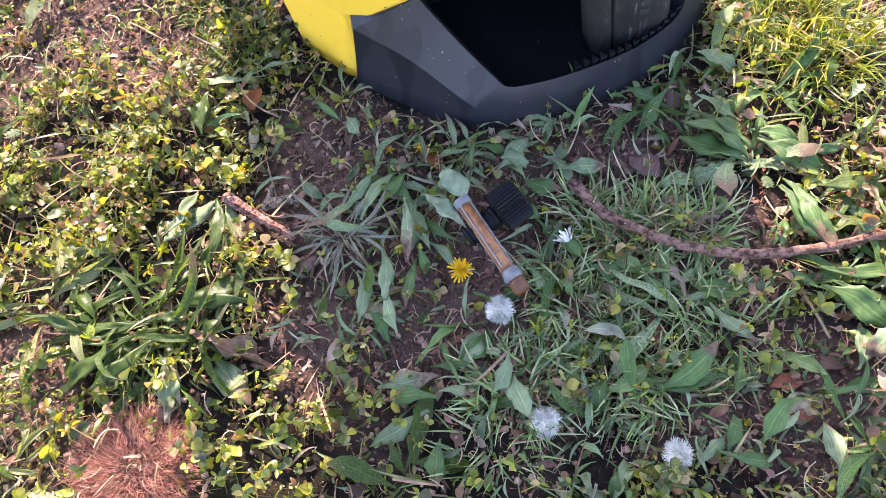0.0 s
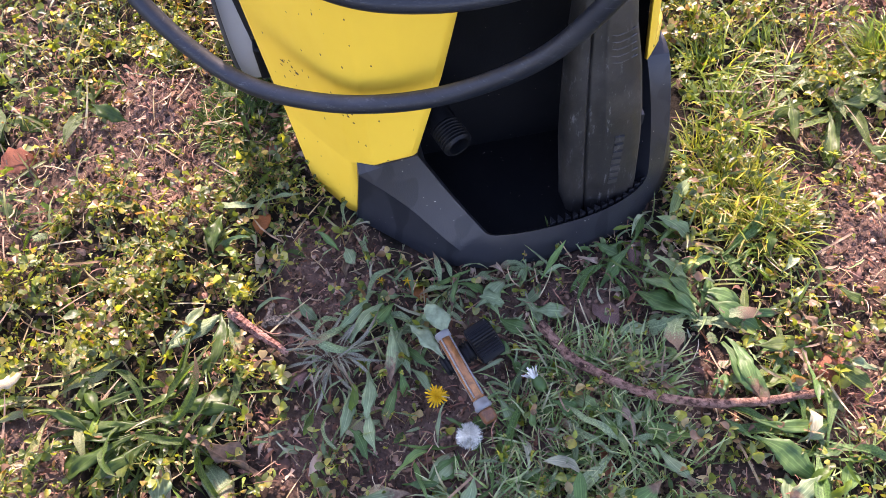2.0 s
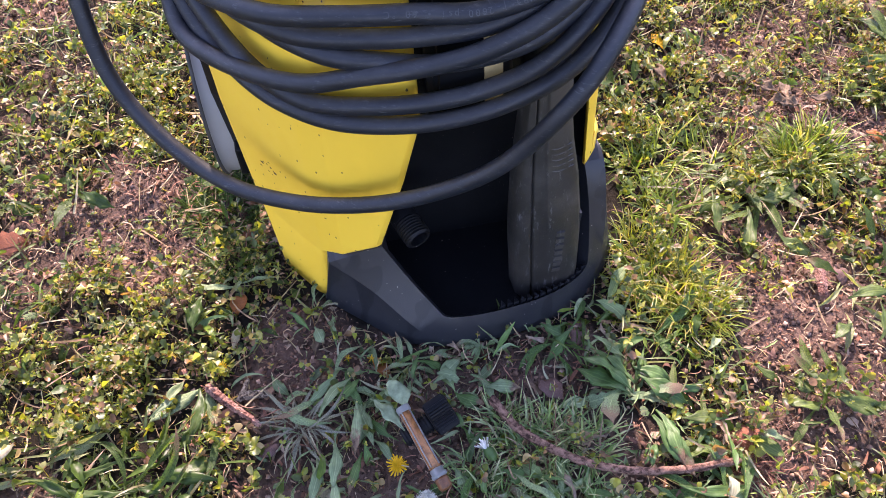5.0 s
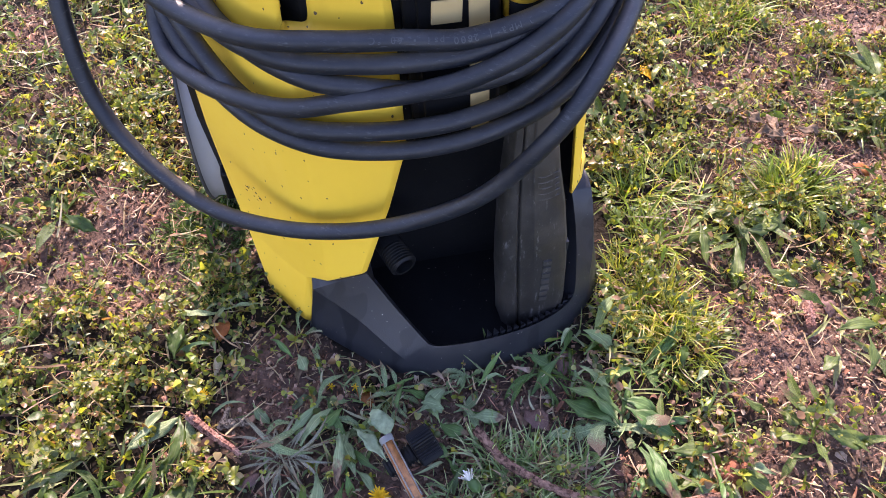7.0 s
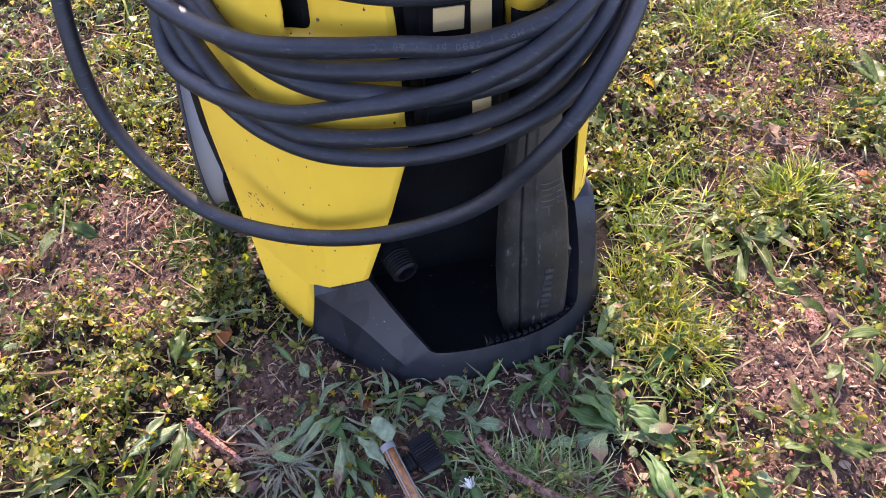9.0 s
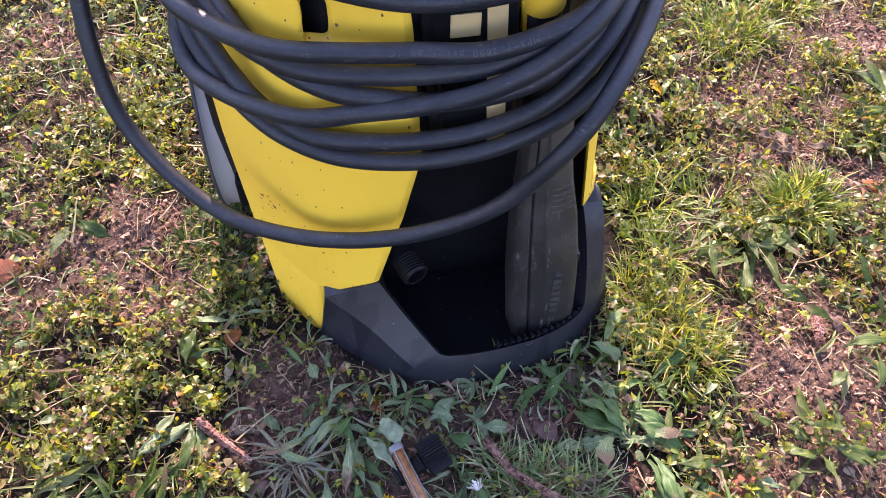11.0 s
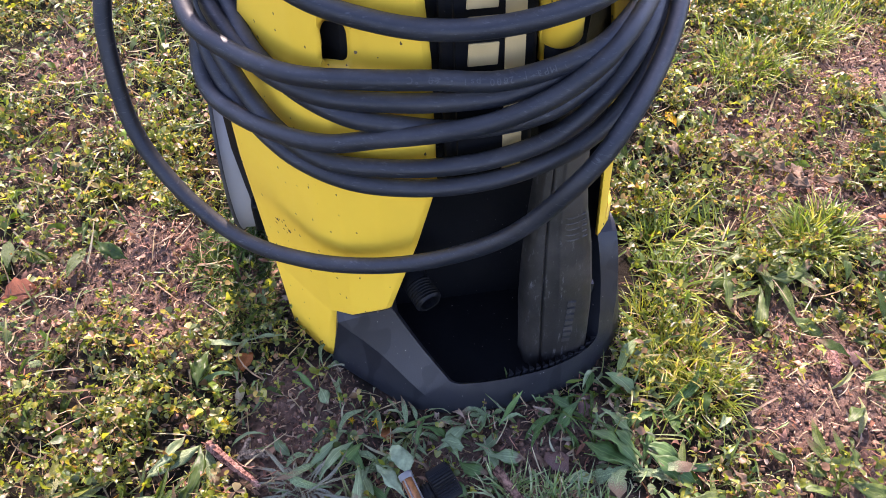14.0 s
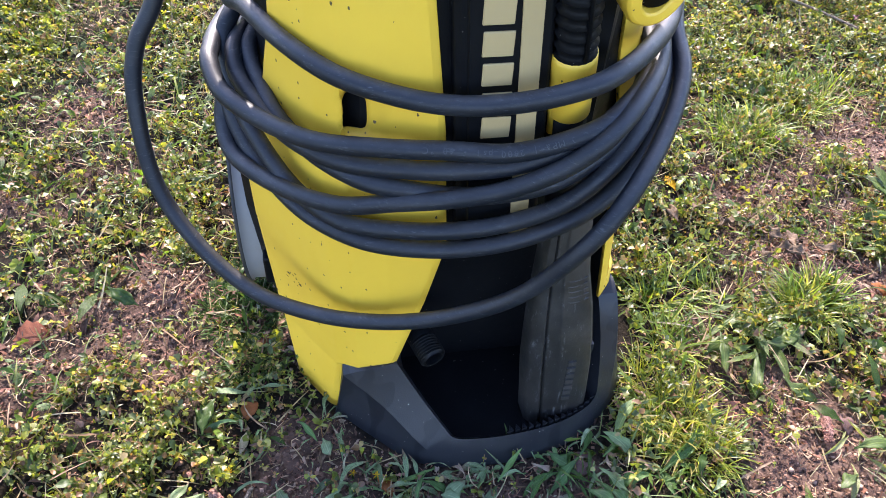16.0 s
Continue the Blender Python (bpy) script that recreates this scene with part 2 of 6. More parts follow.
GREENS = [(0.170, 0.205, 0.026), (0.235, 0.260, 0.035), (0.070, 0.100, 0.021), (0.28, 0.295, 0.044), (0.13, 0.160, 0.032),
          (0.050, 0.072, 0.018), (0.34, 0.30, 0.053), (0.095, 0.125, 0.030), (0.26, 0.15, 0.079), (0.30, 0.30, 0.114), (0.20, 0.235, 0.031),
          (0.060, 0.088, 0.028), (0.36, 0.27, 0.132), (0.11, 0.145, 0.026), (0.21, 0.115, 0.062)]
M_CLOVER = leafy("clover leaves", GREENS, 0.42, 0.36, gloss=0.5)
M_GRASS = leafy("grass blades", [(0.11, 0.165, 0.05), (0.16, 0.21, 0.07), (0.075, 0.12, 0.04), (0.23, 0.25, 0.10), (0.14, 0.18, 0.08), (0.30, 0.26, 0.14)], 0.4, 0.35, gloss=0.5)
M_SOFT = leafy("soft pale grass", [(0.194, 0.307, 0.120), (0.276, 0.383, 0.170), (0.133, 0.222, 0.080), (0.367, 0.425, 0.230), (0.428, 0.404, 0.250)], 0.35, 0.38, gloss=0.45)
M_TUFT = leafy("yellow-green grass", [(0.246, 0.292, 0.040), (0.325, 0.335, 0.060), (0.168, 0.238, 0.030), (0.403, 0.346, 0.120), (0.112, 0.173, 0.030), (0.302, 0.313, 0.050)], 0.45, 0.33, gloss=0.55)
M_FERN = leafy("feathery weed", [(0.06, 0.12, 0.03), (0.09, 0.15, 0.04), (0.05, 0.095, 0.03), (0.11, 0.16, 0.05)], 0.35)
M_STRAW = leafy("dry straw", [(0.34, 0.26, 0.15), (0.27, 0.19, 0.11), (0.40, 0.33, 0.21), (0.22, 0.14, 0.085), (0.30, 0.20, 0.14)], 0.15, 0.8)
M_LITTER = leafy("leaf litter", [(0.22, 0.10, 0.065), (0.28, 0.15, 0.11), (0.11, 0.055, 0.042), (0.28, 0.17, 0.125), (0.36, 0.26, 0.20), (0.25, 0.12, 0.09), (0.14, 0.08, 0.06), (0.08, 0.045, 0.035)], 0.12, 0.8)
M_CRUMB = leafy("soil crumbs", [(0.131, 0.074, 0.053), (0.209, 0.120, 0.087), (0.065, 0.040, 0.029), (0.301, 0.180, 0.133), (0.418, 0.276, 0.211), (0.046, 0.029, 0.022)], 0.0, 0.95)
M_PLANTAIN = leafy("plantain leaf", [(0.10, 0.17, 0.026), (0.14, 0.22, 0.035), (0.06, 0.105, 0.022), (0.17, 0.24, 0.045), (0.05, 0.09, 0.02)], 0.5, 0.38, 0.45, 45, 0.02, 0.32)
M_GREYLEAF = leafy("grey-green leaf", [(0.164, 0.226, 0.115), (0.241, 0.298, 0.166), (0.106, 0.163, 0.074), (0.299, 0.298, 0.202), (0.184, 0.250, 0.129), (0.097, 0.144, 0.074), (0.154, 0.240, 0.092), (0.290, 0.211, 0.156)], 0.25, 0.48, 0.9, 45, 0.17, 0.3)
M_FRESH = leafy("fresh broad leaf", [(0.119, 0.208, 0.062), (0.158, 0.251, 0.085), (0.087, 0.164, 0.050), (0.190, 0.268, 0.124), (0.064, 0.121, 0.039)], 0.35, 0.45, 1.0, 45, 0.04, 0.3)
M_BLADE = leafy("coarse green grass", [(0.165, 0.242, 0.036), (0.242, 0.304, 0.054), (0.110, 0.168, 0.027), (0.352, 0.357, 0.099), (0.077, 0.126, 0.023)], 0.45, 0.36, gloss=0.45)
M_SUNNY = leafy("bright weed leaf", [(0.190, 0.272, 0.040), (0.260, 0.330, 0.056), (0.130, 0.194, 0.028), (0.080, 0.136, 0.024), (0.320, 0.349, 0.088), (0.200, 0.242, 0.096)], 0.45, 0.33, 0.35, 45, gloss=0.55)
M_SILVER = leafy("silvery green leaf", [(0.139, 0.187, 0.045), (0.197, 0.234, 0.078), (0.090, 0.133, 0.030), (0.246, 0.250, 0.108), (0.156, 0.218, 0.036)], 0.4, 0.45, 1.0, 45, 0.05, 0.35)
M_WITHER = leafy("withered grey leaf", [(0.15, 0.175, 0.115), (0.21, 0.235, 0.16), (0.10, 0.125, 0.08), (0.24, 0.235, 0.18), (0.16, 0.13, 0.10), (0.12, 0.16, 0.08)], 0.2, 0.5, 0.5, 60, 0.28, 0.35)
M_FIBRE = leafy("root fibres", [(0.36, 0.19, 0.14), (0.44, 0.30, 0.19), (0.24, 0.11, 0.08), (0.50, 0.40, 0.28), (0.30, 0.14, 0.10), (0.14, 0.07, 0.05)], 0.1, 0.8)
M_PALE = leafy("pale dry leaf", [(0.46, 0.40, 0.28), (0.40, 0.34, 0.23)], 0.25, 0.7)
M_DRY = leafy("stained dry leaf", [(0.17, 0.118, 0.076), (0.13, 0.088, 0.058)], 0.2, 0.7, 0.6, 120, 0.3)
M_ORANGE = leafy("orange dry leaf", [(0.36, 0.13, 0.03), (0.30, 0.11, 0.035)], 0.35, 0.6)
M_RUST = leafy("rust red leaf", [(0.34, 0.12, 0.06), (0.27, 0.10, 0.06)], 0.25, 0.7)
M_SAGE = leafy("pale sage leaf", [(0.21, 0.29, 0.16), (0.29, 0.36, 0.23)], 0.2, 0.7)
M_PURPLE = leafy("purplish brown leaf", [(0.13, 0.075, 0.07), (0.17, 0.10, 0.09)], 0.15, 0.7)
M_BARK = woody("brown bark", (0.085, 0.042, 0.030), (0.34, 0.19, 0.135), 120, (0.5, 0.5, 1))
M_PINKWOOD = woody("split reddish wood", (0.16, 0.06, 0.045), (0.50, 0.28, 0.21), 220, (0.5, 0.5, 1))
M_TWIG = woody("grey twig", (0.09, 0.065, 0.045), (0.36, 0.28, 0.20), 150, (1, 1, 1))
M_FLUFF = leafy("white seed fluff", [(0.860, 0.837, 0.791), (0.780, 0.758, 0.727)], 0.04, 0.8)
M_PETAL = leafy("yellow petals", [(0.85, 0.58, 0.02), (0.75, 0.45, 0.01), (0.9, 0.66, 0.05)], 0.3, 0.6)
M_PINK = leafy("pink petals", [(0.6, 0.10, 0.38), (0.5, 0.07, 0.33)], 0.3, 0.6)
M_REDFIBRE = leafy("reddish root fibres", [(0.30, 0.13, 0.10), (0.38, 0.19, 0.15), (0.22, 0.09, 0.07)], 0.1, 0.85)
M_AMBER = plain("amber filter mesh", (0.25, 0.10, 0.03), 0.45, 0.5, 260)
M_PLUG = plain("rust brown plug", (0.12, 0.042, 0.012), 0.5, 0.5, 260)
M_FROST = plain("frosted clear plastic", (0.34, 0.345, 0.34), 0.35, 0.10, 60, Transmission_Weight=0.6)


# ---- mesh helpers ----
def part(name, bm, material, parent=None, label="", smooth=True):
    me = bpy.data.meshes.new(name)
    bm.normal_update()
    bm.to_mesh(me)
    bm.free()
    me.materials.append(material)
    if smooth:
        me.polygons.foreach_set("use_smooth", [True] * len(me.polygons))
    ob = new(name, me)
    if parent is not None:
        ob.parent = parent
    if label:
        ob["label"] = label
    return ob


def empty(name, m, label, category, group="", kind=""):
    ob = new(name)
    ob.empty_display_size = 0.02
    ob.matrix_world = m
    return tagged(ob, label, category, group, kind)


def sharp(ob, angle=35):
    me = ob.data
    me.set_sharp_from_angle(angle=radians(angle))
    return ob


def bevel(ob, width=0.0015, segments=2, angle=30):
    b = ob.modifiers.new("bevel", "BEVEL")
    b.width, b.segments, b.limit_method, b.angle_limit, b.harden_normals = width, segments, "ANGLE", radians(angle), False
    return ob


def loft(rings, caps=(True, True), closed=True):
    """Rings of equally many points, one over the other, skinned."""
    bm = bmesh.new()
    rows = [[bm.verts.new(p) for p in ring] for ring in rings]
    n = len(rows[0])
    for a, b in zip(rows, rows[1:]):
        for i in range(n if closed else n - 1):
            bm.faces.new((a[i], a[(i + 1) % n], b[(i + 1) % n], b[i]))
    if closed and caps[0]:
        bm.faces.new(rows[0][::-1])
    if closed and caps[1]:
        bm.faces.new(rows[-1])
    bmesh.ops.recalc_face_normals(bm, faces=bm.faces)
    return bm


def smooth_line(points, per=8, closed=False):
    """A Catmull-Rom line through the points."""
    pts = [Vector(p) for p in points]
    n = len(pts)
    out = []
    for i in range(n if closed else n - 1):
        p0 = pts[(i - 1) % n] if closed or i else pts[0] * 2 - pts[1]
        p1, p2 = pts[i], pts[(i + 1) % n]
        p3 = pts[(i + 2) % n] if closed or i + 2 < n else pts[-1] * 2 - pts[-2]
        for k in range(per):
            t = k / per
            out.append(0.5 * (2 * p1 + (p2 - p0) * t + (2 * p0 - 5 * p1 + 4 * p2 - p3) * t * t + (3 * p1 - p0 - 3 * p2 + p3) * t ** 3))
    if not closed:
        out.append(pts[-1])
    return out


def sweep(line, radius, sides=12, closed=False, wobble=0.0, rng=None):
    """A tube along a line; radius is a number or one for each point."""
    n = len(line)
    rad = radius if isinstance(radius, (list, tuple)) else [radius] * n
    rings, ref = [], Vector((0, 0, 1))
    for i, p in enumerate(line):
        a = line[(i - 1) % n] if closed or i else line[0]
        b = line[(i + 1) % n] if closed or i + 1 < n else line[-1]
        d = (b - a).normalized()
        side = d.cross(ref)
        if side.length < 0.05:
            side = d.cross(Vector((1, 0, 0)))
        side.normalize()
        up = side.cross(d)
        ref = up
        rings.append([p + (side * math.cos(q) + up * math.sin(q)) * rad[i] * (1 + (rng.uniform(-wobble, wobble) if rng else 0))
                      for q in (2 * math.pi * k / sides for k in range(sides))])
    if closed:
        # the frame may have turned on its way round: join each point to the nearest one
        shift = min(range(sides), key=lambda s: (rings[0][s] - rings[-1][0]).length)
        rings.append([rings[0][(k + shift) % sides] for k in range(sides)])
    bm = loft(rings, (not closed, not closed))
    if closed:
        bmesh.ops.remove_doubles(bm, verts=bm.verts, dist=1e-6)
    return bm


def cylinder(r0, r1, z0, z1, sides=24, extra=()):
    """Upright, stepped: extra gives more (r, z) rows between."""
    rows = [(r0, z0), *extra, (r1, z1)]
    return loft([[(r * math.cos(2 * math.pi * k / sides), r * math.sin(2 * math.pi * k / sides), z) for k in range(sides)] for r, z in rows])


def block(x0, x1, y0, y1, z0, z1):
    return loft([[(x0, y0, z), (x1, y0, z), (x1, y1, z), (x0, y1, z)] for z in (z0, z1)])


def curve_value(x, table):
    return float(np.interp(x, [a for a, _ in table], [b for _, b in table]))


# ---- value noise for the lie of the land ----
LAT = np.random.RandomState(11).rand(64, 64)


def vnoise(x, y, cell):
    x, y = np.asarray(x, float) / cell, np.asarray(y, float) / cell
    i, j = np.floor(x).astype(int), np.floor(y).astype(int)
    f, g = x - i, y - j
    f, g = f * f * (3 - 2 * f), g * g * (3 - 2 * g)
    q = lambda a, b: LAT[a % 64, b % 64]
    return (q(i, j) * (1 - f) + q(i + 1, j) * f) * (1 - g) + (q(i, j + 1) * (1 - f) + q(i + 1, j + 1) * f) * g


def under_washer(x, y):
    """1 beneath the washer's footprint, 0 outside it."""
    c, s = math.cos(radians(7)), math.sin(radians(7))
    dx, dy = np.asarray(x) - 0.09, np.asarray(y) - 0.342
    u, v = dx * c + dy * s, -dx * s + dy * c
    half = np.interp(v, [0.0, 0.012, 0.04, 0.075, 0.135, 0.33], [0.03, 0.075, 0.113, 0.138, 0.17, 0.17])
    return (v > 0.001) & (v < 0.33) & (np.abs(u) < half)


def land(x, y):
    x, y = np.asarray(x, float), np.asarray(y, float)
    h = (vnoise(x, y, 0.31) - 0.5) * 0.016 + (vnoise(x + 5, y, 0.07) - 0.5) * 0.009 + (vnoise(x, y + 9, 0.022) - 0.5) * 0.004
    near = np.exp(-(((x - 0.07) / 0.26) ** 4 + ((y - 0.46) / 0.24) ** 4))
    h = h * (1 - 0.9 * near) - 0.004
    # small mounds of crumbly soil
    for cx, cy, r, k in ((-0.247, 0.545, 0.035, 0.016), (0.40, 0.30, 0.09, 0.010), (0.62, 0.80, 0.14, 0.006), (-0.222, 0.130, 0.045, 0.014)):
        h = h + k * np.exp(-(((x - cx) / r) ** 2 + ((y - cy) / r) ** 2))
    return h


# bare patches: x, y, half-widths, how bare
BARE = ((0.40, 0.31, 0.10, 0.13, 1.0), (-0.28, 0.52, 0.15, 0.09, 0.72), (-0.38, 0.44, 0.10, 0.08, 0.6), (0.45, 0.58, 0.08, 0.07, 0.9), (0.41, 0.37, 0.08, 0.06, 0.9), (0.06, 0.24, 0.19, 0.14, 0.68),
        (0.47, 0.70, 0.14, 0.08, 0.7), (-0.45, 0.70, 0.12, 0.06, 0.6), (0.50, 0.56, 0.06, 0.06, 0.8), (0.63, 0.80, 0.12, 0.06, 1.0), (0.44, 0.62, 0.06, 0.06, 0.7), (-0.07, 0.35, 0.06, 0.05, 0.9),
        (0.31, 0.22, 0.05, 0.05, 0.95), (0.14, 0.13, 0.07, 0.05, 0.6), (-0.10, 0.30, 0.06, 0.05, 0.85), (-0.33, 0.75, 0.10, 0.05, 0.5), (-0.22, 0.13, 0.05, 0.04, 1.0), (-0.22, 0.46, 0.06, 0.05, 0.8),
        (0.61, 0.825, 0.10, 0.07, 1.0), (0.63, 0.87, 0.07, 0.08, 1.0), (0.52, 0.555, 0.08, 0.055, 1.0), (0.44, 0.595, 0.075, 0.05, 1.0), (0.376, 0.364, 0.032, 0.035, 1.0), (0.35, 0.30, 0.06, 0.05, 1.0),
        (-0.24, 0.535, 0.05, 0.04, 1.0), (-0.40, 0.85, 0.08, 0.05, 0.8), (-0.09, 0.31, 0.06, 0.05, 0.95), (0.10, 0.30, 0.05, 0.035, 0.8))


# spots that a weed covers: x, y, radius
COVERED = ((-0.215, 0.222, 0.060), (-0.075, 0.266, 0.045), (-0.285, 0.25, 0.03), (0.232, 0.300, 0.05), (0.262, 0.172, 0.045), (-0.185, 0.372, 0.025), (0.13, 0.18, 0.04), (0.325, 0.53, 0.04))


def beside_washer(x, y):
    """True within two centimetres of the washer's foot."""
    return under_washer(x, y - 0.0) | under_washer(x + 0.018, y) | under_washer(x, y + 0.018)


def over_litter(x, y):
    """Thin the leaves where the stick, the filter tube and the coupling lie."""
    along = np.clip((x - 0.08) / 0.19, 0, 1)
    bow = 0.279 - 0.076 * np.clip(along * 2.2, 0, 1) ** 0.75
    stick = (np.abs(y - bow) < 0.010) & (x > 0.075) & (x < 0.28)
    tube = ((x - 0.018) ** 2 + (y - 0.250) ** 2 < 0.03 ** 2) | ((x + 0.075) ** 2 + (y - 0.268) ** 2 < 0.034 ** 2) | (np.abs(x + 0.135) + np.abs(y - 0.298) < 0.035)
    return np.where(stick | tube, 0.15, 1.0)


def open_ground(x, y):
    """Down to a fifth where a weed's leaves cover the turf."""
    k = np.ones_like(np.asarray(x, float))
    for cx, cy, r in COVERED:
        k = k - 0.85 * np.exp(-(((x - cx) ** 2 + (y - cy) ** 2) / r ** 2) ** 2)
    return np.clip(k, 0.08, 1) * np.where(beside_washer(x, y), 0.2, 1.0) * over_litter(x, y)


def bare(x, y):
    x, y = np.asarray(x, float), np.asarray(y, float)
    b = np.clip((vnoise(x + 3, y + 7, 0.10) - 0.50) * 2.2, 0, 0.65) * np.clip(1.25 - 0.75 * y, 0.45, 1)
    for cx, cy, a, c, k in BARE:
        b = np.maximum(b, k * np.clip(1.35 - np.sqrt(((x - cx) / a) ** 2 + ((y - cy) / c) ** 2) + (vnoise(x, y, 0.03) - 0.5) * 0.8, 0, 1))
    return b


def sheet(name, verts, faces, material):
    me = bpy.data.meshes.new(name)
    me.from_pydata(verts, [], faces)
    me.materials.append(material)
    me.polygons.foreach_set("use_smooth", [True] * len(me.polygons))
    return new(name, me)


def ground():
    fine = np.arange(-0.75, 1.0001, 0.008)
    out = np.array([1.15, 1.4, 1.8, 2.6, 4, 8, 20, 60, 200, 900])
    xs = np.concatenate([-(out[::-1]) + 0.15, fine, out])
    ys = np.concatenate([-(out[::-1]) + 0.7, np.arange(-0.2, 1.4001, 0.008), out + 0.45])
    gx, gy = np.meshgrid(xs, ys)
    z = land(gx, gy)
    n, k = gx.shape
    idx = np.arange(n * k).reshape(n, k)
    faces = np.stack([idx[:-1, :-1], idx[:-1, 1:], idx[1:, 1:], idx[1:, :-1]], -1).reshape(-1, 4)
    ob = sheet("ground", np.stack([gx, gy, z], -1).reshape(-1, 3).tolist(), faces.tolist(), M_SOIL)
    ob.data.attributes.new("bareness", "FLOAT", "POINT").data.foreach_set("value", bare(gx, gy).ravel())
    return tagged(ob, "reddish brown crumbly garden soil under weedy turf", "ground", kind="structure")


ground()

# ---- the pressure washer ----
PLACE = pose(0.09, 0.342, 0.0, 0, 0, 7)
washer = empty("pressure_washer", PLACE, "yellow and black upright pressure washer standing on weedy grass", "pressure washer")

LEFT_PLAN = [(-0.21, 0.192), (-0.193, 0.166), (-0.169, 0.130), (-0.150, 0.102), (-0.135, 0.082), (-0.118, 0.067), (-0.09, 0.057), (-0.05, 0.051)]
LEFT_IN = [(0.0, -0.140), (0.0632, -0.1300), (0.0648, -0.1278), (0.0895, -0.0850), (0.172, -0.063), (0.236, -0.049), (0.341, -0.054), (0.44, -0.064), (0.56, -0.075)]
LEFT_OUT = [(0.0, -0.172), (0.08, -0.183), (0.181, -0.192), (0.23, -0.193), (0.334, -0.168), (0.39, -0.158), (0.56, -0.145)]
RIGHT_IN = [(0.118, 0.096), (0.29, 0.078), (0.37, 0.062), (0.56, 0.050)]


def solid(ob, thick, offset=1.0):
    s = ob.modifiers.new("solid", "SOLIDIFY")
    s.thickness, s.offset, s.use_even_offset = thick, offset, False
    return ob


def left_shell():
    """The large left front panel: folded near its outer third, chamfered, cut away below for the foot, with a grip slot."""
    zs = sorted(set([0.0015, 0.012, 0.0632, 0.0648, 0.0895] + [0.02 + 0.003 * k for k in range(178)]))
    cols = 74
    edge = [Vector((u, z)) for z, u in LEFT_IN]

    def from_edge(u, z):
        p, best = Vector((u, z)), 1.0
        for a, b in zip(edge, edge[1:]):
            t = max(0.0, min(1.0, (p - a).dot(b - a) / (b - a).length_squared))
            best = min(best, (a + (b - a) * t - p).length)
        return best

    bm = bmesh.new()
    rows = []
    for z in zs:
        a, b = curve_value(z, LEFT_IN), curve_value(z, LEFT_OUT)
        row = []
        for k in range(cols):
            u = a + (b - a) * (k / (cols - 1)) ** 1.15
            du, dz = u + 0.1100, z - 0.3480
            f = (abs(du / 0.0078) ** 4 + abs(dz / 0.0135) ** 4) ** 0.25
            if 0.70 < f < 1.28:
                u, zz = -0.1100 + du / f, 0.3480 + dz / f
            else:
                zz = z
            v = curve_value(u, LEFT_PLAN)
            if -0.1185 < u < -0.060 and z < 0.372:
                v += 0.008 * max(0.0, min(1.0, (0.372 - zz) / 0.010, (zz - 0.322) / 0.012)) * min(1.0, (-0.060 - u) / 0.035) * min(1.0, (u + 0.1185) / 0.004)
            v += 0.0036 * max(0.0, 1 - from_edge(u, z) / 0.0055) - 0.014 * max(0.0, 1 - z / 0.064)
            row.append((u, v, zz))
        rows.append(row)
    made = [[bm.verts.new(p) for p in row] for row in rows]
    for r0, r1, p0, p1 in zip(made, made[1:], rows, rows[1:]):
        for k in range(cols - 1):
            quad = (p0[k], p0[k + 1], p1[k + 1], p1[k])
            if all(abs((q[0] + 0.1100) / 0.0078) ** 4 + abs((q[2] - 0.3480) / 0.0135) ** 4 < 1.001 for q in quad):
                continue
            bm.faces.new((r0[k], r0[k + 1], r1[k + 1], r1[k]))
    ob = part("front_panel", bm, M_YELLOW, washer, "large yellow plastic panel with mud specks")
    return sharp(solid(ob, 0.0025, 1.0), 24)


def right_shell():
    bm = bmesh.new()
    rows = []
    for k in range(60):
        z = 0.118 + 0.0075 * k
        a = curve_value(z, RIGHT_IN)
        w = curve_value(z, [(0.118, 0.019), (0.30, 0.024), (0.37, 0.028), (0.56, 0.028)])
        low = 0.012 if k == 0 else 0.0
        rows.append([bm.verts.new((a + du * w, 0.084 + dv, z + (low * du if du > 0 else 0))) for du, dv in
                     ((0, 0.004), (0.06, 0.001), (0.2, 0.003), (0.6, 0.013), (1.0, 0.032), (1.1, 0.055), (1.0, 0.075), (0.7, 0.09))])
    for r0, r1 in zip(rows, rows[1:]):
        for k in range(7):
            bm.faces.new((r0[k], r0[k + 1], r1[k + 1], r1[k]))
    ob = part("side_panel", bm, M_YELLOW, washer, "narrow yellow plastic panel")
    return sharp(solid(ob, 0.003, -1.0), 28)


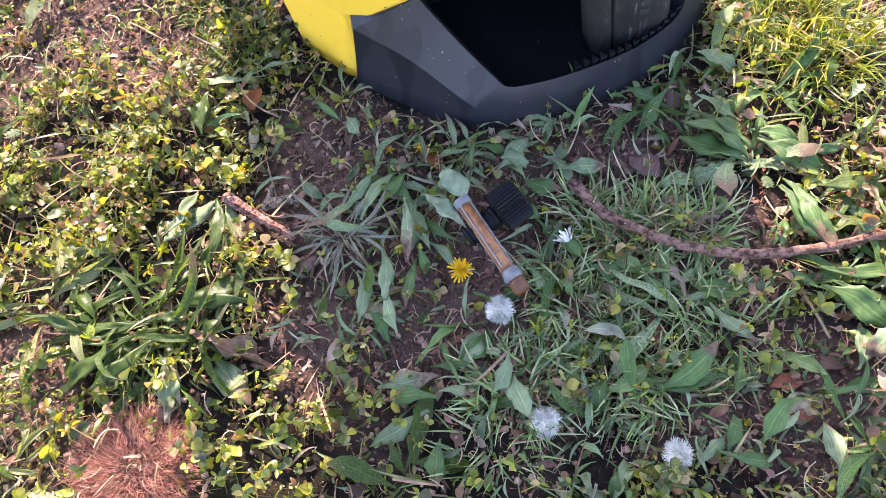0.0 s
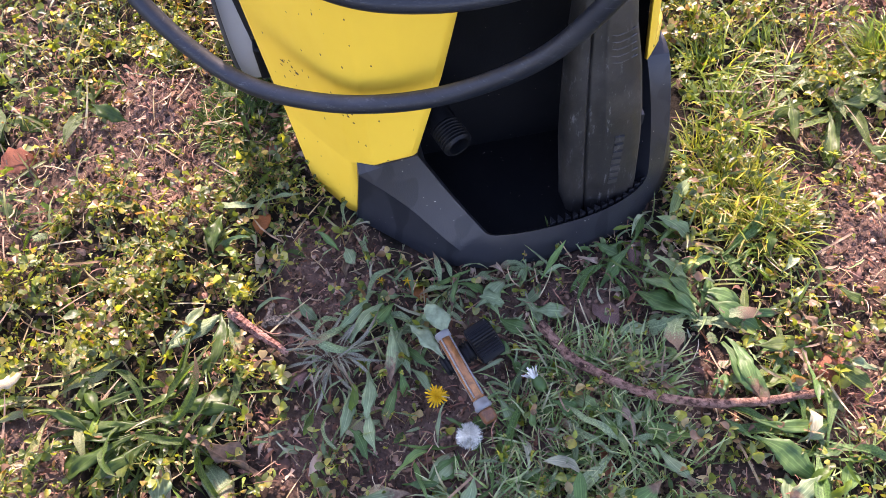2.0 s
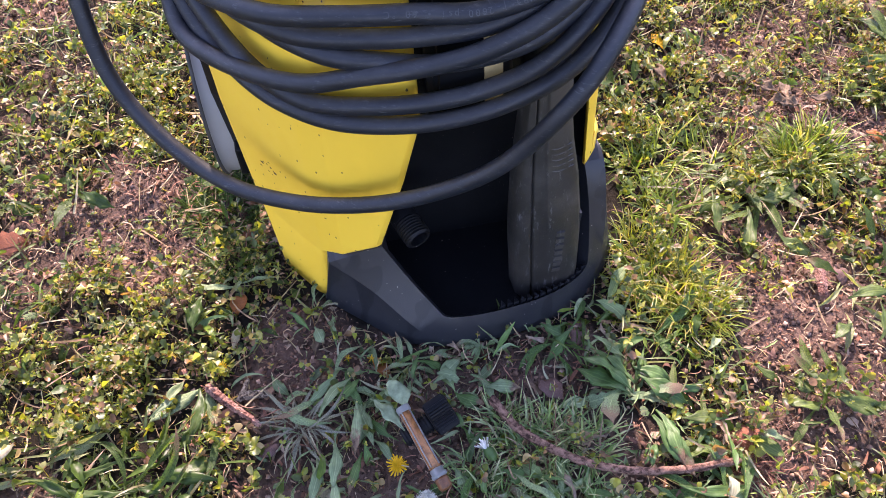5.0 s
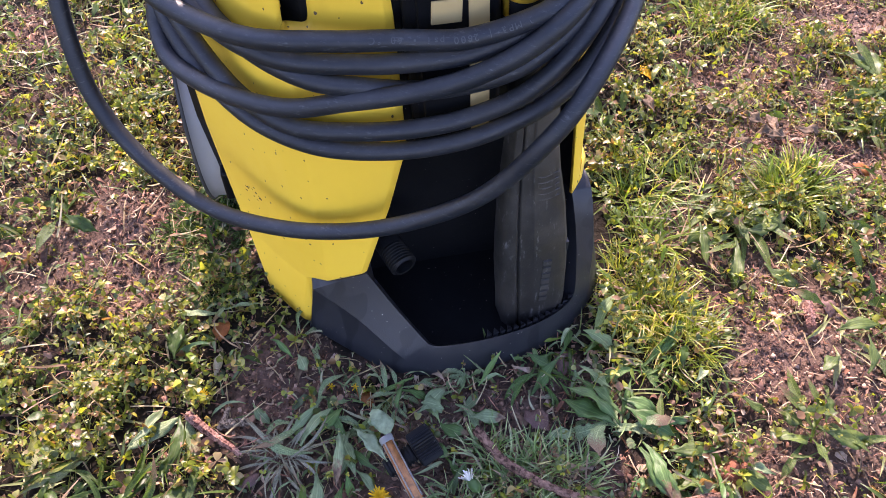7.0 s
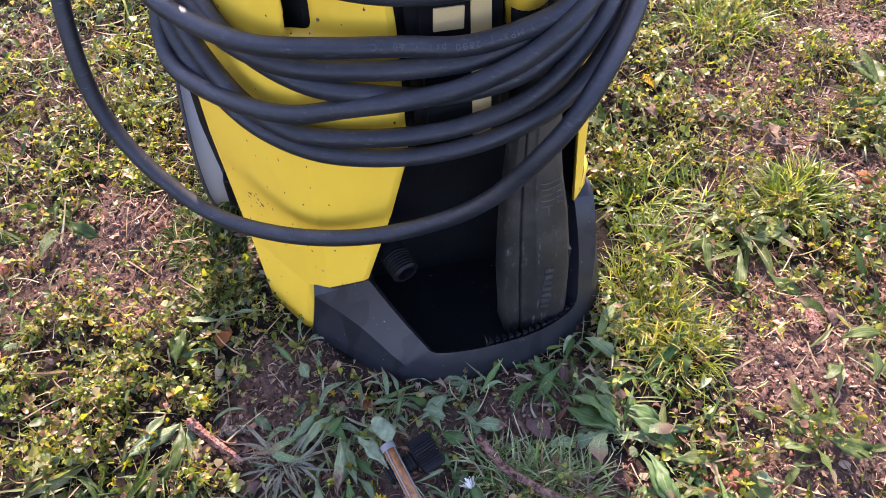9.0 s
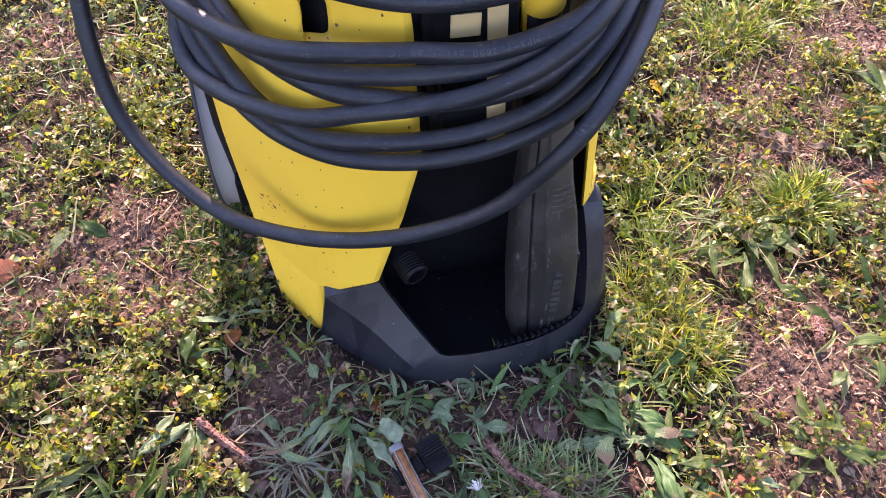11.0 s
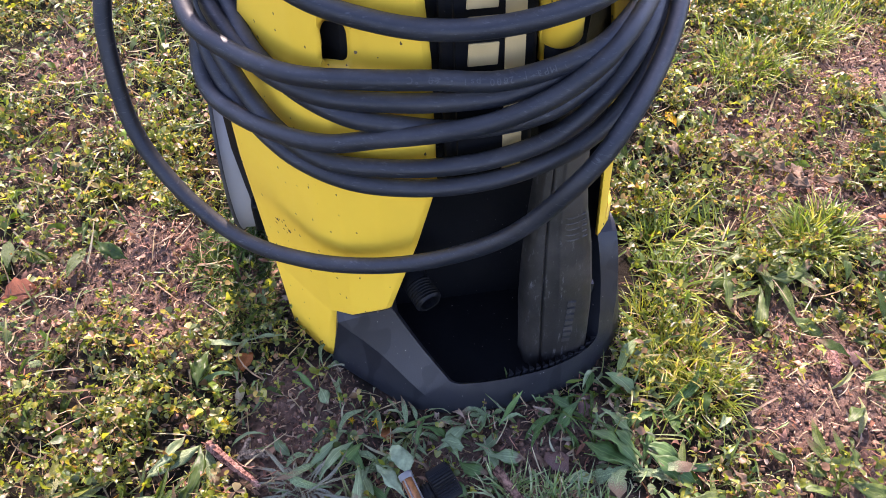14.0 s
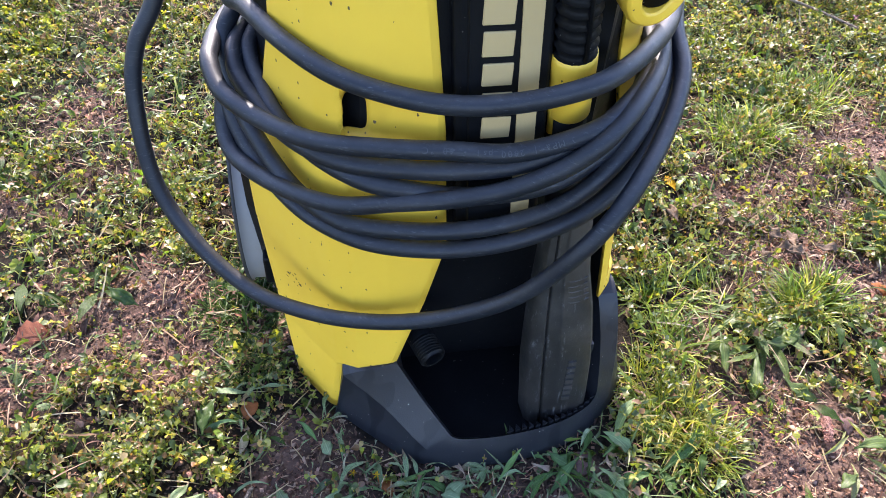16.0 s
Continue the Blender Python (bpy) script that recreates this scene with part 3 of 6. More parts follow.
def core():
    """The black body between the shells, hollow in its lower front."""
    rings = []
    for z in (0.012, 0.08, 0.10, 0.17, 0.236, 0.2365, 0.34, 0.44, 0.52, 0.545):
        a, b = curve_value(z, LEFT_IN), curve_value(z, LEFT_OUT)
        r = curve_value(z, [(0, 0.10), (0.118, 0.098), (0.29, 0.082), (0.37, 0.066), (0.56, 0.054)])
        w = curve_value(z, [(0, 0.034), (0.13, 0.019), (0.30, 0.019), (0.56, 0.016)])
        front = 0.118 if z < 0.2364 else 0.062
        tip = curve_value(a, LEFT_PLAN) + 0.006
        rings.append([(b + 0.004, curve_value(b, LEFT_PLAN) + 0.007, z), ((a + b) / 2 + 0.004, curve_value((a + b) / 2, LEFT_PLAN) + 0.008, z), (a + 0.001, tip, z),
                      (min(a + 0.025, -0.03), front, z), (r - 0.004 if z < 0.2364 else 0.044, front, z), (r, 0.094, z), (r + w * 0.9, 0.14, z), (r + 0.012, 0.165, z), (r + 0.006, 0.31, z),
                      (0.0, 0.325, z), (b + 0.03, 0.31, z), (b + 0.026, 0.20, z), (b - 0.010, 0.186, z)])
    ob = part("body", loft(rings), M_BLACK, washer, smooth=False)
    return bevel(ob, 0.002)


def foot():
    """The black foot: a horseshoe, high at its wings and low in front, with a bevelled inner lip."""
    outer = [(-0.1395, 0.0885), (-0.1412, 0.0730), (-0.108, 0.041), (-0.080, 0.0155), (-0.060, 0.0065), (-0.038, 0.0012), (0.002, -0.0004), (0.035, 0.0027), (0.067, 0.0110), (0.0925, 0.0245),
             (0.112, 0.0405), (0.1275, 0.0575), (0.139, 0.080), (0.150, 0.125)]
    ridge = [(-0.1305, 0.0830, 0.0685), (-0.1312, 0.0685, 0.0655), (-0.099, 0.042, 0.050), (-0.071, 0.0165, 0.026), (-0.055, 0.0070, 0.013), (-0.037, 0.0018, 0.008), (0.002, 0.0002, 0.0075), (0.035, 0.0033, 0.0085), (0.066, 0.0118, 0.0095),
             (0.091, 0.0255, 0.011), (0.1095, 0.0420, 0.021), (0.118, 0.062, 0.062), (0.1155, 0.088, 0.119), (0.113, 0.125, 0.123)]
    lip = [(-0.0862, 0.0740, 0.0960), (-0.085, 0.0575, 0.0908), (-0.066, 0.038, 0.0625), (-0.046, 0.019, 0.0365), (-0.040, 0.0145, 0.0305), (-0.028, 0.012, 0.029), (0.003, 0.010, 0.0305), (0.045, 0.013, 0.033), (0.074, 0.021, 0.035),
           (0.094, 0.034, 0.036), (0.099, 0.047, 0.052), (0.100, 0.066, 0.086), (0.098, 0.088, 0.119), (0.102, 0.125, 0.123)]
    inner = [(p[0] * 0.93, p[1] + 0.006, max(0.010, p[2] * 0.9 - 0.006)) for p in lip]
    sole = [(p[0] * 0.88, p[1] + 0.012, 0.004) for p in lip]
    rings = [[(x, y, 0.0) for x, y in outer], [(x - 0.002 * (1 if x > 0 else -1), y, 0.005) for x, y in outer], ridge, lip, inner, sole]
    fine = [[Vector(p) for p in ring] for ring in rings]
    fine = [ring[:2] + smooth_line(ring[1:], 4)[1:] for ring in fine]
    bm = loft(fine, closed=False)
    ob = part("foot", bm, M_BASE, washer, "charcoal plastic foot with mud splashes")
    return sharp(ob, 22)


left_shell()
right_shell()
core()
foot()


def mud_splash(cu, cz, spread, count, seed):
    """A few flat flakes of dried mud on the yellow panel."""
    r = random.Random(seed)
    bm = bmesh.new()
    for _ in range(count):
        u, z, k = cu + r.gauss(0, spread), cz + r.gauss(0, spread), r.uniform(0.0005, 0.0013)
        v = curve_value(u, LEFT_PLAN)
        n = 7
        rim = [bm.verts.new((u + k * r.uniform(0.6, 1.2) * math.cos(q), curve_value(u + k * math.cos(q), LEFT_PLAN) - 0.0001, z + 1.2 * k * r.uniform(0.6, 1.2) * math.sin(q))) for q in (2 * math.pi * j / n for j in range(n))]
        top = bm.verts.new((u, v - 0.0007, z))
        for j in range(n):
            bm.faces.new((rim[j], rim[(j + 1) % n], top))
    part("mud_splash", bm, M_MUD, washer, "flakes of dried brown mud")


mud_splash(-0.166, 0.137, 0.0045, 12, 4)
mud_splash(-0.100, 0.340, 0.010, 3, 5)
mud_splash(-0.128, 0.125, 0.003, 5, 6)
part("tray", loft([[(-0.10, 0.075, z), (-0.045, 0.022, z), (0.0, 0.016, z), (0.05, 0.02, z), (0.092, 0.045, z), (0.1, 0.12, z), (-0.1, 0.12, z)] for z in (0.004, 0.012)]), M_BLACK, washer, smooth=False)
# saw-toothed strip inside the front lip
for k in range(14):
    u = 0.012 + 0.0062 * k
    v = curve_value(u, [(0.003, 0.0125), (0.045, 0.0155), (0.074, 0.0235), (0.094, 0.0365)])
    h = curve_value(u, [(0.003, 0.0325), (0.045, 0.0355), (0.094, 0.0372)])
    tb = bmesh.new()
    pts = [tb.verts.new(p) for p in ((u - 0.0022, v, 0.024), (u + 0.0022, v + 0.001, 0.024), (u + 0.0006, v + 0.0085, 0.0280), (u - 0.0022, v - 0.001, h), (u + 0.0022, v, h))]
    for f in ((0, 1, 4, 3), (0, 3, 2), (1, 2, 4), (2, 3, 4)):
        tb.faces.new([pts[i] for i in f])
    part("tooth", tb, M_BASE, washer, smooth=False)


def water_inlet():
    """The threaded inlet that juts out of the hollow, tipped down a little."""
    bm = bmesh.new()
    rows, sides = [], 28
    prof = [(0.0175, -0.055), (0.0175, -0.016), (0.0145, -0.015), (0.0142, 0.0)]
    for k in range(7):
        prof += [(0.0128, 0.0005 + k * 0.0031), (0.0146, 0.0016 + k * 0.0031), (0.0146, 0.0024 + k * 0.0031)]
    prof += [(0.0128, 0.0225), (0.0122, 0.0235), (0.0100, 0.0230), (0.0098, -0.012), (0.0002, -0.012)]
    bm = loft([[(r * math.cos(2 * math.pi * k / sides), r * math.sin(2 * math.pi * k / sides), z) for k in range(sides)] for r, z in prof])
    ob = part("water_inlet", bm, M_BLACK, washer, "black threaded hose connector")
    ob.matrix_parent_inverse = Matrix()
    ob.matrix_basis = look((-0.0615, 0.067, 0.1060), (-0.0265, -0.026, 0.095)) @ pose(0, 0, 0, 180) @ Matrix.Diagonal((0.80, 0.80, 0.86, 1))
    return sharp(ob, 40)


water_inlet()


def front_column():
    """The raised black column with its brand bars and gold stripe."""
    rings = []
    for z in (0.238, 0.30, 0.40, 0.54):
        k = curve_value(z, [(0.238, 0.006), (0.34, 0.0), (0.54, -0.012)])
        rings.append([(-0.050 + k, 0.064, z), (-0.049 + k, 0.052, z), (-0.045 + k, 0.0495, z), (-0.0415 + k, 0.049, z), (-0.0412 + k, 0.0465, z), (0.0060 + k, 0.0465, z), (0.0085 + k, 0.0485, z), (0.0090 + k, 0.064, z)])
    col = part("front_column", loft(rings), M_BLACK, washer, smooth=False)
    bevel(col, 0.001)
    x = lambda u, z: u + curve_value(z, [(0.238, 0.006), (0.34, 0.0), (0.54, -0.012)])
    for z0, z1 in ((0.340, 0.357), (0.361, 0.375), (0.379, 0.3955), (0.399, 0.4165), (0.4195, 0.439), (0.443, 0.462)):
        zm = (z0 + z1) / 2
        b = part("brand_bar", block(x(-0.0335, zm), x(-0.0152, zm), 0.0452, 0.047, z0 + 0.0004, z1 - 0.0009), M_TAN, col, "pale gold raised bar", smooth=False)
        bevel(b, 0.0005, 1)
    s = loft([[(x(-0.0115, z), 0.0452, z), (x(0.0008, z), 0.0452, z), (x(0.0008, z), 0.047, z), (x(-0.0115, z), 0.047, z)] for z in (0.242, 0.34, 0.538)])
    part("stripe", s, M_TAN, col, "pale gold stripe", smooth=False)
    low = block(-0.045, 0.012, 0.058, 0.075, 0.226, 0.2375)
    bevel(part("column_foot", low, M_BASE, washer, smooth=False), 0.0015)


front_column()


def spray_gun():
    """The trigger gun parked nose down in the hollow: a leaning flat barrel below, a lance with a ribbed grip above."""
    gun = empty("spray_gun", PLACE, "black and yellow spray gun parked upright in the washer", "spray gun")
    sections = ((0.0125, 0.024, 0.0815, 0.0265, 0.054), (0.035, 0.0225, 0.081, 0.028, 0.055), (0.084, 0.0185, 0.078, 0.0315, 0.058), (0.115, 0.0175, 0.0752, 0.035, 0.060), (0.155, 0.0175, 0.070, 0.0415, 0.064),
                (0.190, 0.019, 0.063, 0.047, 0.067), (0.228, 0.021, 0.058, 0.0515, 0.071), (0.262, 0.020, 0.056, 0.054, 0.074))
    rings = []
    sections = tuple((z, a + 0.005, b + 0.0055, f, back) for z, a, b, f, back in sections)
    for z, a, b, f, back in sections:
        w = b - a
        rings.append([(a, back, z), (a + 0.001, f + 0.009, z), (a + 0.10 * w, f + 0.003, z), (a + 0.22 * w, f + 0.0012, z), (a + 0.245 * w, f + 0.0045, z), (a + 0.27 * w, f + 0.0012, z), (a + 0.42 * w, f + 0.0005, z), (a + 0.46 * w, f - 0.0012, z), (a + 0.8 * w, f, z),
                      (a + 0.93 * w, f + 0.003, z), (b, f + 0.010, z), (b - 0.001, back, z)])
    barrel = part("barrel", loft(rings), M_GUN, gun, "scuffed matt black moulded barrel")
    sharp(bevel(barrel, 0.0008, 2, 40), 40)
    for k in range(8):
        z = 0.170 + 0.0055 * k + (0.018 if k > 4 else 0)
        f = curve_value(z, [(s[0], s[3]) for s in sections])
        a = curve_value(z, [(s[0], s[1]) for s in sections])
        b = curve_value(z, [(s[0], s[2]) for s in sections])
        rib = sweep(smooth_line([(a + 0.50 * (b - a), f - 0.0004, z), (a + 0.65 * (b - a), f - 0.0006, z - 0.0015), (a + 0.9 * (b - a), f + 0.0015, z + 0.001)], 4), 0.0006, 6)
        part("mould_line", rib, M_WORN, barrel)
    # a moulded brand plate of plain raised bars
    for k in range(7):
        z = 0.050 + 0.0078 * k
        f = curve_value(z, [(s[0], s[3]) for s in sections])
        part("brand_bar", block(0.0585, 0.0655, f - 0.0016, f + 0.001, z, z + 0.0052), M_WORN, barrel, smooth=False)
    part("clip", block(0.0790, 0.0824, 0.042, 0.047, 0.098, 0.110), M_BASE, gun, "small grey plastic clip", smooth=False)
    # lance: collar and grip lean slightly
    tip, top = Vector((0.034, 0.068, 0.262)), Vector((0.0, 0.028, 0.56))
    ax = (top - tip).normalized()
    at = lambda z: tip + ax * ((z - tip.z) / ax.z)
    part("lance_tube", sweep([at(0.26), at(0.30), at(0.375)], 0.0125, 20), M_BLACK, gun)
    ring = []
    for z, r in ((0.350, 0.0122), (0.352, 0.0138), (0.394, 0.0142), (0.3985, 0.0138), (0.399, 0.0118)):
        ring.append((at(z), r))
    part("collar", sweep([p for p, _ in ring], [r for _, r in ring], 24), M_YELLOW, gun, "bright yellow plastic collar")
    part("collar_side", sweep([at(0.335) + Vector((-0.011, -0.003, 0)), at(0.376) + Vector((-0.011, -0.003, 0))], 0.0032, 8), M_YELLOW, gun)
    grip = []
    for k in range(64):
        z = 0.3985 + 0.002 * k
        grip.append((at(z), 0.0136 if k % 4 == 0 else 0.0114))
    part("grip", sweep([p for p, _ in grip], [r for _, r in grip], 20), M_BLACK, gun, "ribbed black rubber grip")
    part("grip_seam", sweep([at(0.399) + Vector((0.003, -0.0128, 0)), at(0.524) + Vector((0.003, -0.0128, 0))], 0.0016, 6), M_BLACK, gun)
    return gun


spray_gun()


def trigger_handle():
    """The hooked yellow end of the handle that hangs over the hose on the right."""
    line = [Vector((0.060 + 0.0165 * math.cos(q), 0.05 + 0.02 * (math.cos(q) + 1) * 0.3, 0.4350 + 0.0165 * math.sin(q))) for q in (math.pi * (0.75 + 1.5 * k / 18) for k in range(19))]
    rings = []
    for i, p in enumerate(line):
        q = math.pi * (0.75 + 1.5 * i / 18)
        n = Vector((math.cos(q), 0.2, math.sin(q))).normalized()
        y = Vector((0, 1, 0))
        rings.append([p + n * a + y * b for a, b in ((-0.0045, -0.011), (0.0035, -0.012), (0.0055, -0.008), (0.0055, 0.012), (0.0035, 0.015), (-0.0045, 0.014))])
    h = part("holder_hook", loft(rings), M_YELLOW, washer, "yellow plastic accessory hook")
    sharp(bevel(h, 0.0015, 2, 40), 40)
    part("hook_core", cylinder(0.0115, 0.0115, -0.01, 0.012, 20), M_BLACK, washer).matrix_basis = pose(0.060, 0.062, 0.4350, 90, 0, 0)


trigger_handle()


def wheel(side):
    """A large slim wheel: black tyre, grey dished disc and hub."""
    w = part("wheel", bmesh.new(), M_GREY, washer)
    sides = 48
    prof = [(0.088, -0.0125), (0.113, -0.0125), (0.1165, -0.0115), (0.1165, -0.009), (0.1145, -0.008), (0.1150, 0.0), (0.1145, 0.008), (0.1165, 0.009), (0.1165, 0.0115), (0.113, 0.0125), (0.088, 0.0125)]
    bm = loft([[(x, r * math.cos(2 * math.pi * k / sides), r * math.sin(2 * math.pi * k / sides)) for k in range(sides)] for r, x in prof + prof[:1]], (False, False))
    bm.to_mesh(w.data)
    w.data.polygons.foreach_set("use_smooth", [True] * len(w.data.polygons))
    w["label"] = "large grey plastic wheel with a dark rim"
    w.matrix_basis = pose(side, 0.300, 0.1165)
    disc = [(0.0005, 0.010), (0.022, 0.011), (0.026, 0.006), (0.082, 0.005), (0.086, 0.0125), (0.091, 0.0125), (0.091, -0.0125), (0.086, -0.0125), (0.082, -0.005), (0.026, -0.006), (0.022, -0.011), (0.0005, -0.010)]
    part("disc", loft([[(x, r * math.cos(2 * math.pi * k / sides), r * math.sin(2 * math.pi * k / sides)) for k in range(sides)] for r, x in disc]), M_GREY, w, "dusty grey plastic disc")
    for x in (-0.0105, 0.0105):
        band = [(0.1168, x - 0.0016), (0.1178, x), (0.1168, x + 0.0016)]
        part("rim_band", loft([[(xx, r * math.cos(2 * math.pi * k / sides), r * math.sin(2 * math.pi * k / sides)) for k in range(sides)] for r, xx in band], (False, False)), M_TYRE, w, "thin dark rubber band")
    sharp(w.children[0], 40)
    return w


wheel(-0.203)
wheel(0.125)
bevel(part("side_clip", block(-0.194, -0.184, 0.166, 0.180, 0.085, 0.118), M_BLACK, washer, smooth=False), 0.002)


def strain_relief():
    """The ribbed rubber sleeve where the cable leaves the body."""
    line = smooth_line([(-0.150, 0.20, 0.385), (-0.172, 0.19, 0.395), (-0.186, 0.175, 0.42), (-0.19, 0.165, 0.45)], 16)
    rad = [0.0115 - 0.003 * i / len(line) - (0.002 if (i // 2) % 2 else 0) for i in range(len(line))]
    part("cable_sleeve", sweep(line, rad, 16), M_BLACK, washer, "ribbed black rubber cable sleeve")


strain_relief()

# ---- the hose ----
hose = empty("pressure_hose", PLACE, "long black rubber high pressure hose wound in loops round the washer", "hose")
LOOPS = [
    [(-0.183, 0.17, 0.382), (-0.171, 0.13, 0.39), (-0.1492, 0.0881, 0.3902), (-0.121, 0.0563, 0.3862), (-0.0866, 0.0425, 0.3789), (-0.0552, 0.0344, 0.3759),
     (-0.0228, 0.0283, 0.3789), (0.0075, 0.0222, 0.388), (0.035, 0.027, 0.394), (0.07, 0.06, 0.39), (0.105, 0.11, 0.382)],
    [(-0.186, 0.21, 0.346), (-0.1927, 0.19, 0.347), (-0.1983, 0.17, 0.347), (-0.2005, 0.15, 0.3475), (-0.2006, 0.135, 0.347), (-0.192, 0.111, 0.339),
     (-0.1657, 0.0836, 0.3349), (-0.1342, 0.0592, 0.3359), (-0.0937, 0.042, 0.341), (-0.0541, 0.0329, 0.343), (-0.0196, 0.0268, 0.343), (0.0138, 0.0248, 0.3511), (0.042, 0.03, 0.36), (0.073, 0.06, 0.363), (0.099, 0.1, 0.361)],
    [(-0.17, 0.205, 0.346), (-0.178, 0.185, 0.3457), (-0.1837, 0.165, 0.346), (-0.1857, 0.15, 0.3428), (-0.1815, 0.13, 0.334), (-0.1555, 0.0886, 0.3217),
     (-0.122, 0.0579, 0.3198), (-0.0806, 0.0429, 0.3217), (-0.0456, 0.0341, 0.3252), (-0.0105, 0.0329, 0.3278), (0.022, 0.029, 0.344), (0.053, 0.043, 0.356), (0.084, 0.078, 0.36)],
    [(-0.1675, 0.19, 0.3457), (-0.1727, 0.17, 0.3456), (-0.1758, 0.155, 0.3433), (-0.1717, 0.135, 0.3350), (-0.159, 0.100, 0.3254), (-0.1364, 0.072, 0.315),
     (-0.1073, 0.049, 0.3093), (-0.077, 0.042, 0.3044), (-0.04, 0.037, 0.3), (0.0001, 0.0343, 0.3047), (0.03, 0.036, 0.316), (0.06, 0.05, 0.335), (0.09, 0.095, 0.352)],
    [(-0.186, 0.19, 0.327), (-0.197, 0.16, 0.307), (-0.2011, 0.1464, 0.2873), (-0.193, 0.1211, 0.2761), (-0.1616, 0.0836, 0.2781), (-0.1241, 0.0552, 0.2842), (-0.0876, 0.039, 0.2974),
     (-0.0521, 0.0298, 0.3055), (-0.0186, 0.0217, 0.3177), (0.0138, 0.0167, 0.3369), (0.04, 0.02, 0.357), (0.069, 0.048, 0.365), (0.094, 0.088, 0.364)],
    [(-0.181, 0.188, 0.362), (-0.192, 0.168, 0.348), (-0.191, 0.1495, 0.3258), (-0.1819, 0.1262, 0.3055), (-0.1657, 0.1008, 0.2852), (-0.1484, 0.0805, 0.272),
     (-0.1221, 0.0579, 0.2653), (-0.0867, 0.0439, 0.2671), (-0.05, 0.035, 0.271), (-0.0124, 0.0341, 0.2749), (0.023, 0.03, 0.293), (0.051, 0.034, 0.318), (0.077, 0.055, 0.338), (0.099, 0.09, 0.35)],
    [(-0.188, 0.195, 0.345), (-0.196, 0.17, 0.325), (-0.1951, 0.1515, 0.3015), (-0.1829, 0.1241, 0.2791), (-0.1606, 0.0937, 0.2619), (-0.1383, 0.0714, 0.2538),
     (-0.1079, 0.0508, 0.2511), (-0.0708, 0.0418, 0.2481), (-0.032, 0.037, 0.25), (0.0061, 0.0343, 0.2597), (0.043, 0.033, 0.281), (0.073, 0.045, 0.305), (0.099, 0.075, 0.328), (0.115, 0.11, 0.344)],
    [(-0.237, 0.2, 0.364), (-0.257, 0.19, 0.329), (-0.265, 0.175, 0.291), (-0.261, 0.15, 0.235), (-0.235, 0.12, 0.193), (-0.195, 0.09, 0.164),
     (-0.147, 0.062, 0.162), (-0.096, 0.04, 0.172), (-0.048, 0.024, 0.192), (-0.004, 0.008, 0.229), (0.032, -0.002, 0.285), (0.06, 0.012, 0.317), (0.092, 0.05, 0.334), (0.114, 0.09, 0.349), (0.121, 0.13, 0.359)],
]
for n, pts in enumerate(LOOPS):
    lift = 0.012 * n
    x0, x1 = pts[0], pts[-1]
    back = [(0.130, 0.21, 0.385 + 0.3 * lift), (0.115, 0.325, 0.40 + lift), (0.0, 0.350 + 0.3 * lift, 0.43 + lift * 0.5), (-0.120, 0.335, 0.40 + lift * 0.2), (-0.158, 0.262, x0[2] + 0.010)] if n < 7 else [(0.130, 0.21, 0.40), (0.115, 0.335, 0.46), (0.0, 0.36, 0.53), (-0.13, 0.33, 0.535), (-0.205, 0.25, 0.49), (-0.224, 0.215, 0.43)]
    ease = [(x1[0] + 0.014, x1[1] + 0.045, x1[2] + 0.009)]
    hose_line = smooth_line(pts + ease + back, 9, True)
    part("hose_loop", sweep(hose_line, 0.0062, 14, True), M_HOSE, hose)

# lettering pressed into the second loop, reading towards the other side
HOSE_TEXT = "20 MPa | 2600 psi \u2022 60 \u00b0C"
text_line = smooth_line(LOOPS[1][7:13], 60)
text_step = 0.0039
pos = 0.0
way_lengths = [0.0]
for a, b in zip(text_line, text_line[1:]):
    way_lengths.append(way_lengths[-1] + (b - a).length)
start = way_lengths[-1] - 0.022
for n, ch in enumerate(HOSE_TEXT):
    dist = start - n * text_step
    if ch == " ":
        continue
    i = max(1, min(len(text_line) - 2, next(k for k, w in enumerate(way_lengths) if w >= dist)))
    p = text_line[i]
    along = (text_line[i - 1] - text_line[i + 1]).normalized()
    out = Vector((0, -0.80, 0.60))
    out = (out - along * out.dot(along)).normalized()
    up = out.cross(along)
    cd = bpy.data.curves.new("letter", "FONT")
    cd.body, cd.size, cd.extrude, cd.align_x = ch, 0.0055, 0.0002, "CENTER"
    cd.materials.append(M_PRINT)
    ob = new("letter", cd)
    ob.parent = hose
    rot = Matrix((along, up, out)).transposed().to_4x4()
    ob.matrix_basis = Matrix.Translation(p + out * 0.0060 - up * 0.0018) @ rot


# ---- leaves and blades ----
def strip(widths, length=1.0, fold=0.2, rise=0.0, droop=0.0, twist=0.0):
    """A leaf along +y: three verts across, rows by widths; rises, then droops; folded at its midrib."""
    n = len(widths)
    verts, faces = [], []
    y = z = 0.0
    step = length / (n - 1)
    for i, w in enumerate(widths):
        t = i / (n - 1)
        a = rise - droop * t
        if i:
            y, z = y + step * math.cos(a), z + step * math.sin(a)
        q = twist * t
        for sx in (-1, 0, 1):
            dx, dz = sx * w * math.cos(q), sx * w * math.sin(q) + (fold * w if sx else 0.0)
            verts.append((dx, y - dz * math.sin(a) * 0.5, z + dz))
        if i:
            o = 3 * i
            faces += [(o - 3, o - 2, o + 1, o), (o - 2, o - 1, o + 2, o + 1)]
    return np.array(verts), np.array(faces)


def joined(*pieces):
    verts, faces, o = [], [], 0
    for v, f in pieces:
        verts.append(v)
        faces.append(f + o)
        o += len(v)
    return np.concatenate(verts), np.concatenate(faces)


